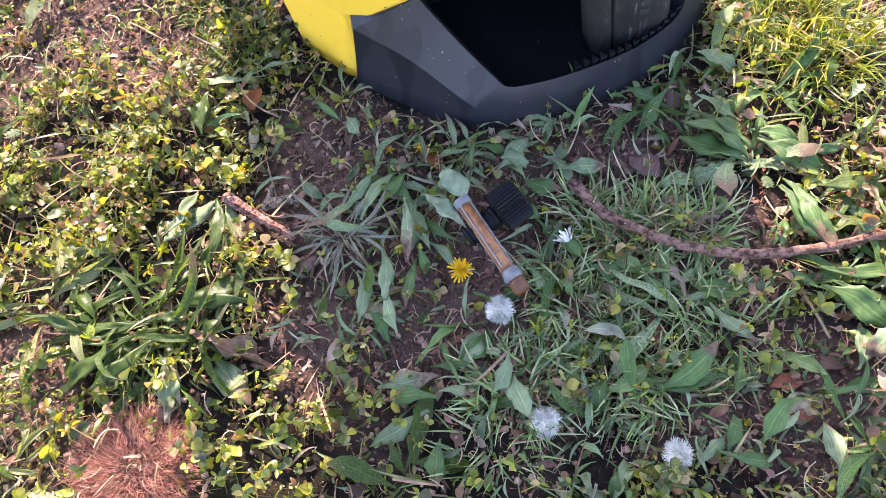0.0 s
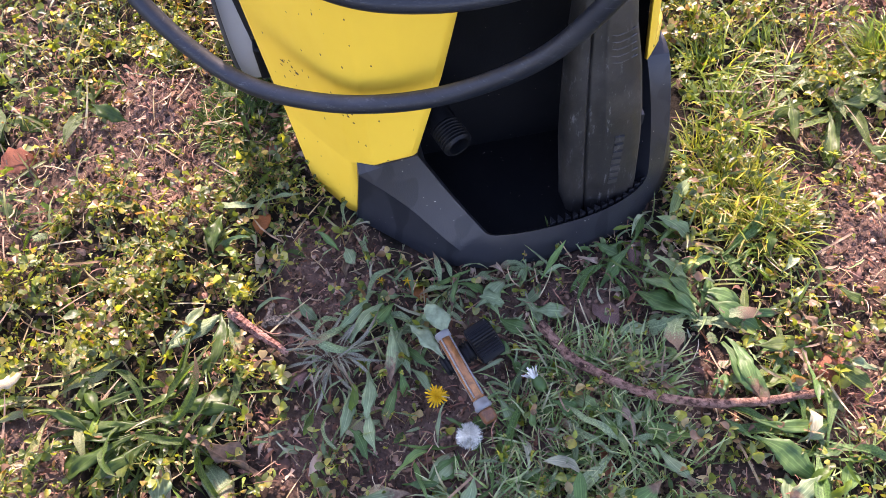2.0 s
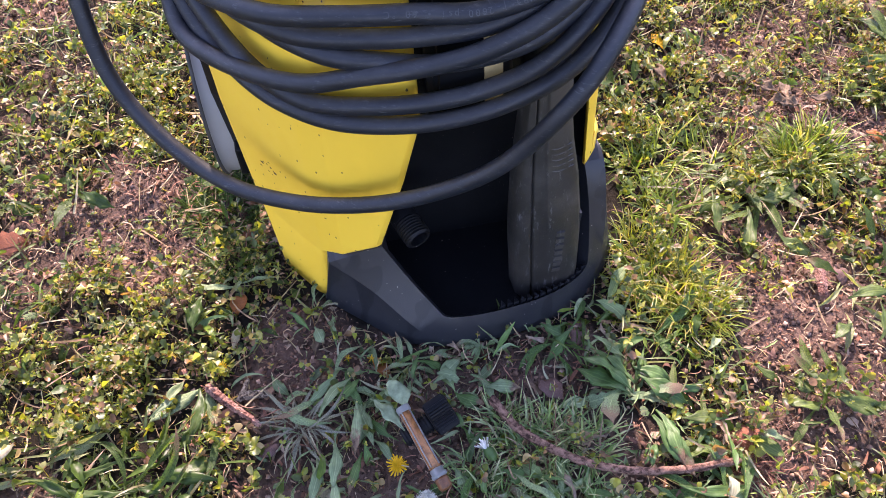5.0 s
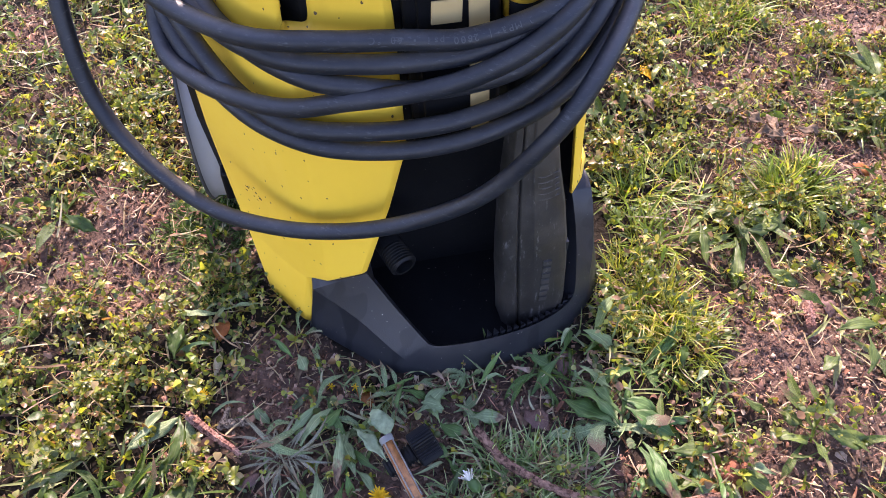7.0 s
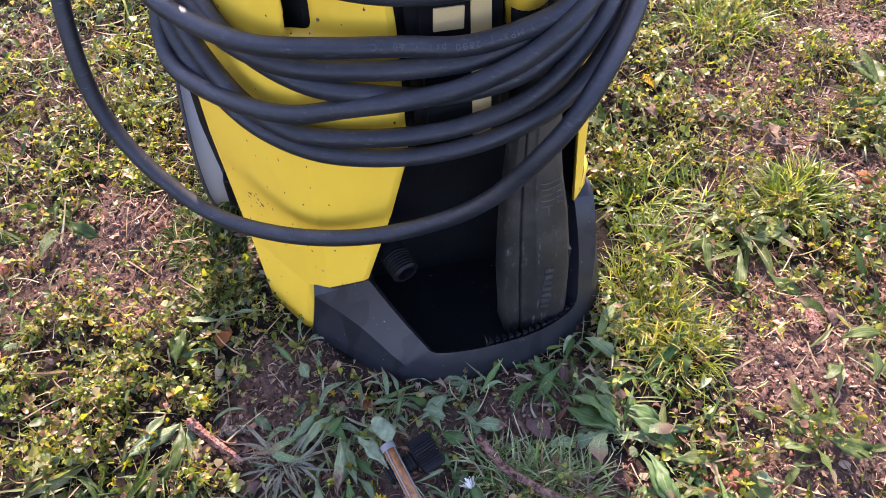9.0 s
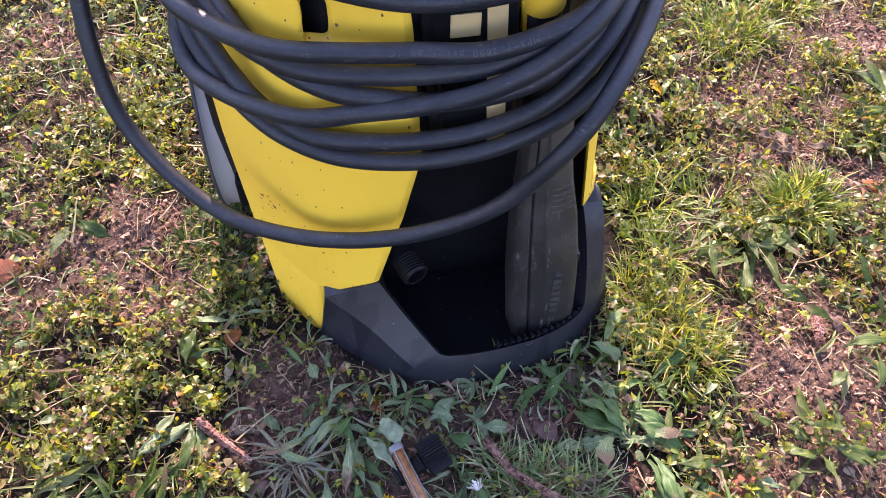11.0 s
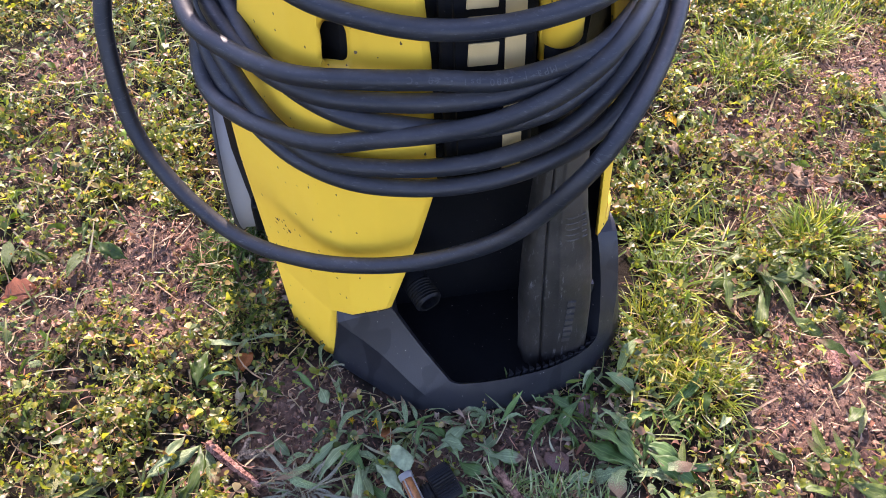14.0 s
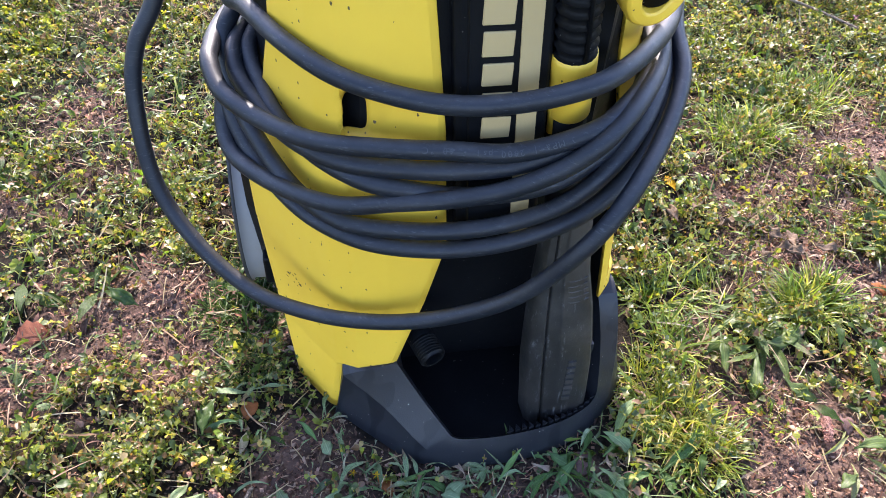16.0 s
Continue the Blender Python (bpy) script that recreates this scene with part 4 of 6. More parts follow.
def turned(piece, yaw=0, pitch=0, roll=0, scale=1.0, move=(0, 0, 0)):
    m = np.array(Euler((radians(pitch), radians(roll), radians(yaw)), "XYZ").to_matrix())
    return piece[0] @ m.T * scale + np.array(move), piece[1]


def scatter(name, variants, x, y, lift, yaw, pitch, size, material, label, category, rng, roll=None):
    """One object out of many small pieces laid over the land, kind 'stuff'."""
    n = len(x)
    z = land(x, y) + lift
    roll = np.zeros(n) if roll is None else roll
    cy, sy, cp, sp, cr, sr = np.cos(yaw), np.sin(yaw), np.cos(pitch), np.sin(pitch), np.cos(roll), np.sin(roll)
    o, l = np.zeros(n), np.ones(n)
    rz = np.stack([cy, -sy, o, sy, cy, o, o, o, l], -1).reshape(n, 3, 3)
    rx = np.stack([l, o, o, o, cp, -sp, o, sp, cp], -1).reshape(n, 3, 3)
    ry = np.stack([cr, o, sr, o, l, o, -sr, o, cr], -1).reshape(n, 3, 3)
    rot = rz @ rx @ ry * size[:, None, None]
    pick = rng.randint(0, len(variants), n)
    all_v, all_f, base = [], [], 0
    for k, (v, f) in enumerate(variants):
        sel = np.where(pick == k)[0]
        if not len(sel):
            continue
        w = np.einsum("nij,vj->nvi", rot[sel], v) + np.stack([x[sel], y[sel], z[sel]], -1)[:, None, :]
        all_v.append(w.reshape(-1, 3))
        all_f.append((f[None] + (base + np.arange(len(sel)) * len(v))[:, None, None]).reshape(-1, 4))
        base += len(sel) * len(v)
    vs, fs = np.concatenate(all_v), np.concatenate(all_f)
    me = bpy.data.meshes.new(name)
    me.vertices.add(len(vs))
    me.vertices.foreach_set("co", vs.ravel())
    me.loops.add(fs.size)
    me.loops.foreach_set("vertex_index", fs.ravel())
    me.polygons.add(len(fs))
    me.polygons.foreach_set("loop_start", np.arange(len(fs)) * 4)
    me.polygons.foreach_set("use_smooth", np.ones(len(fs), bool))
    me.update(calc_edges=True)
    me.validate()
    me.attributes.new("across", "FLOAT", "POINT").data.foreach_set("value", np.resize(np.array([-1.0, 0.0, 1.0]), len(me.vertices)))
    me.materials.append(material)
    return tagged(new(name, me), label, category, kind="stuff")


def sow(rng, count, chance, x0=-0.75, x1=1.0, y0=-0.05, y1=1.35):
    """Random spots, kept by the chance that the place gives them; none under the washer."""
    x, y = rng.uniform(x0, x1, count), rng.uniform(y0, y1, count)
    keep = (rng.rand(count) < chance(x, y)) & ~under_washer(x, y)
    return x[keep], y[keep]


def limp(widths, seed, fold=(0.1, 0.9), rise=(0.0, 0.7), droop=(0.2, 1.3), sway=0.5, lanes=5, rows=15, waves=0.1):
    """A soft leaf along +y, about 1 long: five verts across, a wandering midrib, wavy margins and a fold that comes and goes."""
    r = random.Random(seed)
    w = np.interp(np.linspace(0, 1, rows), np.linspace(0, 1, len(widths)), widths)
    w = w * np.array([r.uniform(0.88, 1.08) for _ in range(rows)])
    a0, dr, f0, f1 = r.uniform(*rise), r.uniform(*droop), r.uniform(*fold), r.uniform(*fold)
    tw, head, turn = r.uniform(-0.9, 0.9), 0.0, r.gauss(0, sway) / rows
    kink = r.randrange(rows // 2, rows) if r.random() < 0.35 else -1
    p = np.zeros(3)
    ph1, ph2, fq = r.uniform(0, 6), r.uniform(0, 6), r.uniform(9, 18)
    verts = []
    for i in range(rows):
        t = i / (rows - 1)
        a = a0 - dr * t - (0.7 if 0 <= kink <= i else 0.0)
        head += turn + r.gauss(0, 0.04)
        d = np.array([math.sin(head) * math.cos(a), math.cos(head) * math.cos(a), math.sin(a)])
        if i:
            p = p + d / (rows - 1)
        side = np.array([math.cos(head), -math.sin(head), 0.0])
        up = np.cross(side, d)
        q = tw * t
        side, up = side * math.cos(q) + up * math.sin(q), up * math.cos(q) - side * math.sin(q)
        fo = f0 + (f1 - f0) * t
        for k in range(lanes):
            c = 2 * k / (lanes - 1) - 1
            edge = abs(c) ** 2
            lift = fo * abs(c) * w[i] * (1.3 - 0.5 * abs(c)) + waves * w[i] * edge * math.sin(fq * t + (ph1 if c < 0 else ph2)) * 2
            verts.append(p + side * c * w[i] * math.cos(0.6 * fo * abs(c)) + up * lift)
    faces = [[lanes * i + k, lanes * i + k + 1, lanes * (i + 1) + k + 1, lanes * (i + 1) + k] for i in range(rows - 1) for k in range(lanes - 1)]
    return np.array(verts), np.array(faces)


def leaf_mesh(name, piece, material, lanes=3):
    me = bpy.data.meshes.new(name)
    me.from_pydata(piece[0].tolist(), [], piece[1].tolist())
    n = len(piece[0])
    me.attributes.new("across", "FLOAT", "POINT").data.foreach_set("value", np.resize(np.linspace(-1, 1, lanes), n))
    me.attributes.new("along", "FLOAT", "POINT").data.foreach_set("value", np.repeat(np.linspace(0, 1, (n + lanes - 1) // lanes), lanes)[:n])
    me.polygons.foreach_set("use_smooth", [True] * len(me.polygons))
    me.materials.append(material)
    return me


LANCE = (0.014, 0.018, 0.026, 0.045, 0.066, 0.078, 0.076, 0.064, 0.044, 0.02, 0.002)
OVAL = (0.016, 0.02, 0.04, 0.085, 0.125, 0.14, 0.14, 0.12, 0.09, 0.045, 0.004)
NARROW = (0.012, 0.016, 0.024, 0.036, 0.046, 0.050, 0.048, 0.040, 0.028, 0.013, 0.002)
LOBED = (0.012, 0.02, 0.05, 0.035, 0.085, 0.06, 0.12, 0.09, 0.15, 0.12, 0.12, 0.05, 0.003)


def leaf_set(widths, material, seed, **how):
    return [leaf_mesh("leaf", limp(widths, 100 * seed + k, **how), material, 5) for k in range(12)]


LEAVES = {
    "plantain": leaf_set(NARROW, M_PLANTAIN, 1, fold=(0.3, 1.5), rise=(0.0, 0.5), droop=(0.2, 1.0), sway=0.8, waves=0.2),
    "broad": leaf_set(OVAL, M_PLANTAIN, 2, fold=(0.0, 0.6)),
    "grey": leaf_set(tuple(0.8 * w for w in NARROW), M_GREYLEAF, 3, fold=(0.4, 1.5), rise=(0.1, 0.6), droop=(0.6, 1.6), sway=1.2, waves=0.35),
    "greylance": leaf_set(LANCE, M_GREYLEAF, 4, droop=(0.3, 1.4), sway=0.8, waves=0.2),
    "lobed": leaf_set(LOBED, M_GREYLEAF, 5, fold=(0.0, 0.4), droop=(0.4, 0.9)),
    "star": leaf_set(tuple(0.7 * w for w in NARROW), M_WITHER, 8, fold=(0.3, 1.2), rise=(0.1, 0.6), droop=(0.3, 1.3), sway=0.7, waves=0.25),
    "silver": leaf_set(tuple(1.15 * w for w in LANCE), M_SILVER, 9, fold=(0.05, 0.6), rise=(0.05, 0.5), droop=(0.2, 1.0), sway=0.5, waves=0.15),
    "bright": leaf_set(LANCE, M_GRASS, 6, fold=(0.2, 1.2)),
    "fresh": leaf_set(LANCE, M_FRESH, 7, fold=(0.2, 1.2), rise=(0.0, 0.45), droop=(0.2, 1.0), sway=0.7, waves=0.18),
}


def rosette(x, y, kind, count, length, seed, name="plantain_plant", label="", category="weed", spread=360.0, first=0.0, group="", loose=0.006):
    """A low weed: leaves spring from one root, each a part."""
    r = random.Random(seed)
    z = float(land(x, y))
    ob = empty(name, pose(x, y, z + 0.004), label, category, group)
    count = round(count * 1.35)
    for k in range(count):
        lf = new("leaf", r.choice(LEAVES[kind]))
        lf.parent = ob
        yaw = r.uniform(0, 360) if k % 3 else first + spread * k / count
        s = length * r.choice((0.45, 0.6, 0.75, 0.85, 1.0, 1.1))
        wide = s * r.uniform(0.65, 1.1)
        lf.matrix_basis = pose(r.gauss(0, loose), r.gauss(0, loose), 0.002 * r.random() + 0.25 * abs(r.gauss(0, loose)), r.uniform(-8, 14), r.uniform(-30, 30), yaw) @ pose(0, 0.003, 0.001) @ Matrix.Diagonal((wide, s, s, 1))
    return ob


PL = "low plantain weed with long green ribbed leaves in turf"
rosette(-0.212, 0.222, "plantain", 42, 0.066, 21, label="large plantain weed with long pointed green leaves", loose=0.018)
rosette(-0.185, 0.372, "plantain", 7, 0.055, 22, label=PL)
rosette(-0.079, 0.273, "star", 46, 0.042, 23, "withered_weed", "withered grey-green weed with narrow limp leaves on bare soil", loose=0.004)
rosette(-0.066, 0.240, "grey", 14, 0.045, 48, "withered_weed", "withered weed with hanging grey-green leaves on bare soil", loose=0.014)
rosette(-0.060, 0.292, "greylance", 6, 0.05, 24, label="grey-green plantain weed with limp leaves on shaded soil")
rosette(0.232, 0.322, "fresh", 9, 0.062, 25, label=PL)
rosette(0.262, 0.172, "fresh", 10, 0.075, 26, label="broad-leaved green weed beside a dead stick")
rosette(0.195, 0.268, "lobed", 6, 0.052, 27, "dandelion_plant", "dandelion rosette with toothed grey-green leaves in shade")
rosette(0.130, 0.180, "greylance", 6, 0.07, 28, label="shaded plantain weed with grey-green leaves")
rosette(-0.055, 0.105, "broad", 6, 0.06, 29, label="small broad-leaved green weed in shaded turf")
rosette(0.040, 0.160, "fresh", 7, 0.06, 30, label="small plantain weed beside dandelion clocks in shade")
rosette(0.215, 0.085, "fresh", 10, 0.06, 31, label="broad-leaved weed in shaded turf")
rosette(-0.068, 0.383, "greylance", 5, 0.042, 32, label="small grey-green weed at the washer's foot")
rosette(0.015, 0.325, "greylance", 8, 0.045, 33, label="small limp weed before the washer's foot")
rosette(0.145, 0.330, "fresh", 6, 0.05, 34, label="small green weed before the washer's foot")
rosette(0.367, 0.484, "silver", 12, 0.062, 35, label="large plantain weed with silvery green leaves in sunny grass", loose=0.010)
rosette(0.318, 0.520, "silver", 8, 0.048, 36, label="plantain weed with silvery green leaves in sunny grass", loose=0.008)
rosette(0.362, 0.254, "silver", 9, 0.048, 49, label="broad-leaved silvery weed on bare sunny soil", loose=0.010)
rosette(0.437, 0.330, "bright", 12, 0.046, 50, label="bright leafy weed beside bare soil", loose=0.016)
rosette(0.465, 0.355, "broad", 8, 0.045, 51, label="broad-leaved weed beside bare soil", loose=0.014)
rosette(0.604, 0.665, "silver", 10, 0.066, 52, label="large silvery weed beside bare soil", loose=0.010)
rosette(0.565, 0.600, "silver", 8, 0.050, 53, label="silvery weed beside bare soil", loose=0.010)
rosette(0.500, 0.445, "broad", 12, 0.040, 54, label="broad-leaved weed in sunny turf", loose=0.022)
rosette(0.255, 0.235, "silver", 8, 0.050, 55, label="pale broad-leaved weed at the edge of shade", loose=0.014)
rosette(-0.310, 0.548, "broad", 5, 0.055, 37, label="broad-leaved weed on reddish leaf litter")
rosette(-0.398, 0.555, "broad", 5, 0.055, 38, label="broad-leaved weed on reddish leaf litter")
rosette(-0.305, 0.428, "plantain", 6, 0.05, 39, label=PL)
rosette(-0.285, 0.250, "bright", 8, 0.065, 40, label="plantain weed with bright sunlit leaves")
rosette(0.085, 0.325, "greylance", 6, 0.04, 41, label="small grey-green weed before the washer's foot")
rosette(-0.14, 0.425, "greylance", 6, 0.045, 42, label="small shaded weed beside the washer")
wr = random.Random(77)
for k in range(34):
    wx, wy = wr.uniform(-0.65, 0.9), wr.uniform(0.06, 1.25)
    if bool(under_washer(wx, wy)) or float(bare(wx, wy)) > 0.75:
        continue
    rosette(wx, wy, wr.choice(["plantain", "bright", "broad", "plantain", "greylance"]), wr.randint(5, 10), wr.uniform(0.024, 0.045), 100 + k, "small_weed", "small green weed with pointed leaves in turf", "weed", group="small weeds in the turf")

# ---- loose things on the ground ----
def on_land(x, y, dz=0.0):
    return (x, y, float(land(x, y)) + dz)


def branch(name, plan, r0, r1, material, label, category, seed, lift=0.004, sides=12, rough=0.16):
    """A length of wood: its girth swells and shrinks along its way and round it; few sides make a split piece."""
    rng = random.Random(seed)
    line = smooth_line([on_land(x, y, lift + r0 + dz) for x, y, dz in plan], 14)
    n = len(line)
    for p in line[1:-1]:
        p += Vector((rng.gauss(0, 0.06), rng.gauss(0, 0.06), rng.gauss(0, 0.04))) * r0
    bm = sweep(line, [1.0] * n, sides)
    bm.verts.ensure_lookup_table()
    for i in range(n):
        t = i / (n - 1)
        swell = r0 + (r1 - r0) * t
        swell *= 1 + (0.16 if sides > 7 else 0.12) * (float(vnoise(i * 0.23 + seed, seed, 1.0)) - 0.5)
        swell *= 0.6 if i in (0, n - 1) else 1.0
        for k in range(sides):
            v = bm.verts[i * sides + k]
            g = float(vnoise(i * 0.45 + 7 * seed, k * 1.3 + seed, 1.0)) - 0.5 + 0.6 * (float(vnoise(i * 0.9, k * 2.3 + 3 * seed, 1.0)) - 0.5)
            v.co = line[i] + (v.co - line[i]) * swell * (1 + 2.2 * rough * g)
    return tagged(part(name, bm, material, smooth=sides > 7), label, category)


branch("stick", [(0.080, 0.279, 0.006), (0.092, 0.260, 0.004), (0.105, 0.245, 0.004), (0.140, 0.222, 0.003), (0.180, 0.207, 0.003), (0.226, 0.203, 0.002), (0.272, 0.206, 0.0)],
       0.0038, 0.0030, M_BARK, "curved dead stick with reddish brown bark", "stick", 1, 0.012)
branch("wood_splinter", [(-0.160, 0.314, 0.004), (-0.140, 0.297, 0.003), (-0.113, 0.276, 0.001)], 0.0046, 0.0026, M_PINKWOOD, "split piece of reddish wood on soil", "stick", 2, 0.004, 5, 0.12)
branch("bark_piece", [(-0.131, 0.304, 0.002), (-0.120, 0.3045, 0.002), (-0.109, 0.305, 0.001)], 0.0042, 0.0038, M_TWIG, "short grey piece of bark on soil", "bark", 3, 0.004, 6, 0.12)
branch("twig", [(-0.133, 0.299, 0.003), (-0.126, 0.320, 0.004)], 0.0024, 0.0018, M_TWIG, "short dark twig on soil", "twig", 4)
branch("twig", [(0.470, 0.540, 0.004), (0.490, 0.516, 0.003), (0.512, 0.490, 0.004)], 0.0030, 0.0024, M_TWIG, "bare pale twig beside bare soil", "twig", 5)
branch("twig", [(0.545, 1.185, 0.02), (0.60, 1.142, 0.024), (0.65, 1.108, 0.022), (0.715, 1.066, 0.01)], 0.0028, 0.002, M_TWIG, "long thin pale twig on grass", "twig", 6)
branch("twig", [(0.56, 1.172, 0.02), (0.66, 1.160, 0.025), (0.75, 1.156, 0.02), (0.86, 1.155, 0.02)], 0.0036, 0.003, M_TWIG, "long pale twig on grass", "twig", 7)
branch("bark_piece", [(0.399, 0.374, 0.003), (0.397, 0.362, 0.004), (0.394, 0.349, 0.002)], 0.0055, 0.004, M_PINKWOOD, "reddish bark chip on bare soil", "bark", 8, 0.004, 5, 0.15)


def dead_leaf(x, y, yaw, length, width, material, label, seed, curl=0.6, name="dead_leaf", lift=0.006):
    r = random.Random(seed)
    base = (0.03, 0.30, 0.62, 0.85, 1.0, 0.95, 0.75, 0.45, 0.06)
    w = [width / length * 0.5 * b * r.uniform(0.85, 1.1) for b in base]
    v, f = strip(w, 1.0, r.uniform(-0.5, 0.7), curl * 0.5, curl, r.uniform(-0.6, 0.6))
    v[:, 2] += np.array([r.uniform(-0.07, 0.07) for _ in range(len(v))])
    me = leaf_mesh(name, (v, f), material)
    ob = new(name, me)
    z = float(land(x, y)) + lift
    ob.matrix_world = pose(x, y, z, r.uniform(-6, 8), r.uniform(-12, 12), yaw) @ Matrix.Diagonal((length, length, length, 1)) @ pose(0, -0.5, 0)
    solid(ob, 0.012, 0.0)
    return tagged(ob, label, "leaf")


dead_leaf(-0.310, 0.259, -65, 0.026, 0.015, M_PALE, "pale dried oval leaf on sunny turf", 1, 0.2, lift=0.036)
dead_leaf(-0.187, 0.300, -58, 0.052, 0.013, M_GREYLEAF, "long limp grey-green leaf lying on turf", 2, 0.4)
dead_leaf(-0.154, 0.291, 200, 0.045, 0.013, M_GREYLEAF, "long limp grey-green leaf lying on soil", 3, 0.3)
dead_leaf(-0.199, 0.180, 178, 0.045, 0.018, M_PALE, "dry tan leaf with a torn tip on turf", 4, 0.3)
dead_leaf(-0.160, 0.181, 215, 0.045, 0.018, M_GREYLEAF, "dry grey leaf with brown stains on turf", 5, 0.3)
dead_leaf(-0.138, 0.398, 170, 0.024, 0.018, M_ORANGE, "curled orange dead leaf beside the washer", 6, 1.4)
dead_leaf(0.183, 0.108, -80, 0.040, 0.016, M_PALE, "curled tan dead leaf on shaded turf", 7, 1.0)
dead_leaf(0.092, 0.136, 20, 0.026, 0.021, M_PURPLE, "flat purplish brown dead leaf in shade", 8, 0.2)
dead_leaf(0.134, 0.288, 40, 0.028, 0.024, M_PURPLE, "crumpled purplish grey dead leaf on soil", 9, 0.8)
dead_leaf(0.168, 0.340, -30, 0.030, 0.022, M_PURPLE, "reddish brown dead leaf before the washer", 10, 0.4)
dead_leaf(0.182, 0.126, 95, 0.022, 0.012, M_RUST, "small rust brown dead leaf in shade", 11, 0.6)
dead_leaf(0.114, 0.171, 5, 0.030, 0.010, M_RUST, "small curled rust brown leaf in shade", 12, 0.7)
dead_leaf(0.287, 0.226, -100, 0.040, 0.024, M_RUST, "crumpled rust red dead leaf beside a stick", 13, 0.9)
dead_leaf(0.262, 0.213, -60, 0.024, 0.014, M_RUST, "small rust red dead leaf beside a stick", 14, 0.9)
dead_leaf(-0.364, 0.484, -70, 0.034, 0.024, M_RUST, "pinkish red dead leaf on sunny turf", 15, 0.5)
dead_leaf(-0.135, 0.478, -50, 0.024, 0.014, M_RUST, "small red dead leaf beside the washer", 16, 0.5)
dead_leaf(0.335, 0.715, 10, 0.030, 0.012, M_PETAL, "yellow dead leaf standing in turf", 17, 0.3)
LYING = {"W": (M_SAGE, "sage", "pale sage green withered leaf beside the filter tube"), "F": (M_FRESH, "fresh", "green plantain leaf lying on soil before the washer"), "G": (M_GREYLEAF, "greylance", "limp grey-green leaf lying on soil"),
         "P": (M_GREYLEAF, "pale", "pale grey-green wilted leaf lying on soil"), "D": (M_DRY, "dry", "dry tan leaf with brown stains on soil"), "S": (M_SILVER, "silver", "broad silvery green weed leaf lying in sunlight")}


def lying_leaf(x, y, yaw, length, width, kind, lift=0.0):
    """A single leaf from its root end, lying along the ground."""
    seed = int(1e6 * (x + 2 * y)) % 100000
    r = random.Random(seed)
    material, _, label = LYING[kind]
    if x < -0.13 and kind in "FG":
        material, label = M_PLANTAIN, "limp green plantain leaf lying on sunny turf"
    shape = OVAL if width > 0.35 * length else LANCE
    piece = limp(shape, seed, fold=(0.6, 1.5) if kind in "DP" else (0.05, 0.55), rise=(0.05, 0.35), droop=(0.2, 0.8), sway=0.3, rows=19, waves=0.4 if kind in "DP" else 0.2)
    piece[0][:, 2] += np.array([r.gauss(0, 0.008) for _ in range(len(piece[0]))])
    v = piece[0]
    v[:, 0] *= 0.5 * width / length / max(shape) * 0.92
    ob = new("leaf", leaf_mesh("leaf", (v * length, piece[1]), material, 5))
    ob.matrix_world = pose(x, y, float(land(x, y)) + lift + r.uniform(0.011, 0.020), r.uniform(-3, 6), r.uniform(-18, 18), yaw)
    solid(ob, 0.0003, 0.0)
    return tagged(ob, label, "leaf", "leaves lying before the washer" if y < 0.4 else "")


for k, (lx, ly) in enumerate(((0.415, 0.630), (0.440, 0.605), (0.400, 0.640), (0.455, 0.620), (0.405, 0.605), (0.470, 0.600), (0.430, 0.585), (0.345, 0.660), (0.325, 0.640), (0.450, 0.580))):
    lying_leaf(lx, ly, 47 * k, 0.032, 0.018, "D")
lying_leaf(0.0085, 0.270, -4, 0.035, 0.020, "W", 0.014)
lying_leaf(0.006, 0.254, 40, 0.038, 0.015, "W", 0.010)
lying_leaf(-0.004, 0.309, -164, 0.029, 0.0170, "P")
lying_leaf(-0.021, 0.288, -133, 0.038, 0.0119, "P")
lying_leaf(-0.047, 0.318, 152, 0.043, 0.0095, "G")
lying_leaf(-0.041, 0.316, 162, 0.033, 0.0114, "F")
lying_leaf(-0.031, 0.295, -165, 0.048, 0.0125, "G")
lying_leaf(-0.052, 0.253, -179, 0.040, 0.0120, "G")
lying_leaf(-0.030, 0.245, 163, 0.039, 0.0100, "F")
lying_leaf(-0.066, 0.211, -114, 0.022, 0.0124, "F")
lying_leaf(-0.022, 0.256, -116, 0.028, 0.0088, "G")
lying_leaf(-0.015, 0.168, -51, 0.035, 0.0160, "F")
lying_leaf(-0.065, 0.161, -106, 0.040, 0.0137, "G")
lying_leaf(-0.028, 0.153, -75, 0.024, 0.0088, "G")
lying_leaf(0.005, 0.145, -54, 0.027, 0.0136, "G")
lying_leaf(0.021, 0.322, -94, 0.031, 0.0103, "F")
lying_leaf(0.037, 0.307, -74, 0.018, 0.0164, "G")
lying_leaf(0.066, 0.306, -106, 0.033, 0.0113, "G")
lying_leaf(-0.093, 0.382, -100, 0.027, 0.0077, "F")
lying_leaf(-0.106, 0.321, -158, 0.024, 0.0106, "G")
lying_leaf(0.041, 0.272, -139, 0.020, 0.0152, "F")
lying_leaf(0.043, 0.227, -159, 0.026, 0.0100, "G")
lying_leaf(-0.068, 0.364, -153, 0.020, 0.0123, "G")
lying_leaf(-0.068, 0.336, 13, 0.022, 0.0095, "D")
lying_leaf(0.204, 0.282, 31, 0.049, 0.0122, "F")
lying_leaf(0.203, 0.278, 54, 0.043, 0.0117, "F")
lying_leaf(0.207, 0.299, -122, 0.040, 0.0155, "F")
lying_leaf(0.231, 0.273, -105, 0.031, 0.0090, "F")
lying_leaf(0.216, 0.256, -160, 0.054, 0.0137, "F")
lying_leaf(0.195, 0.210, -39, 0.026, 0.0078, "F")
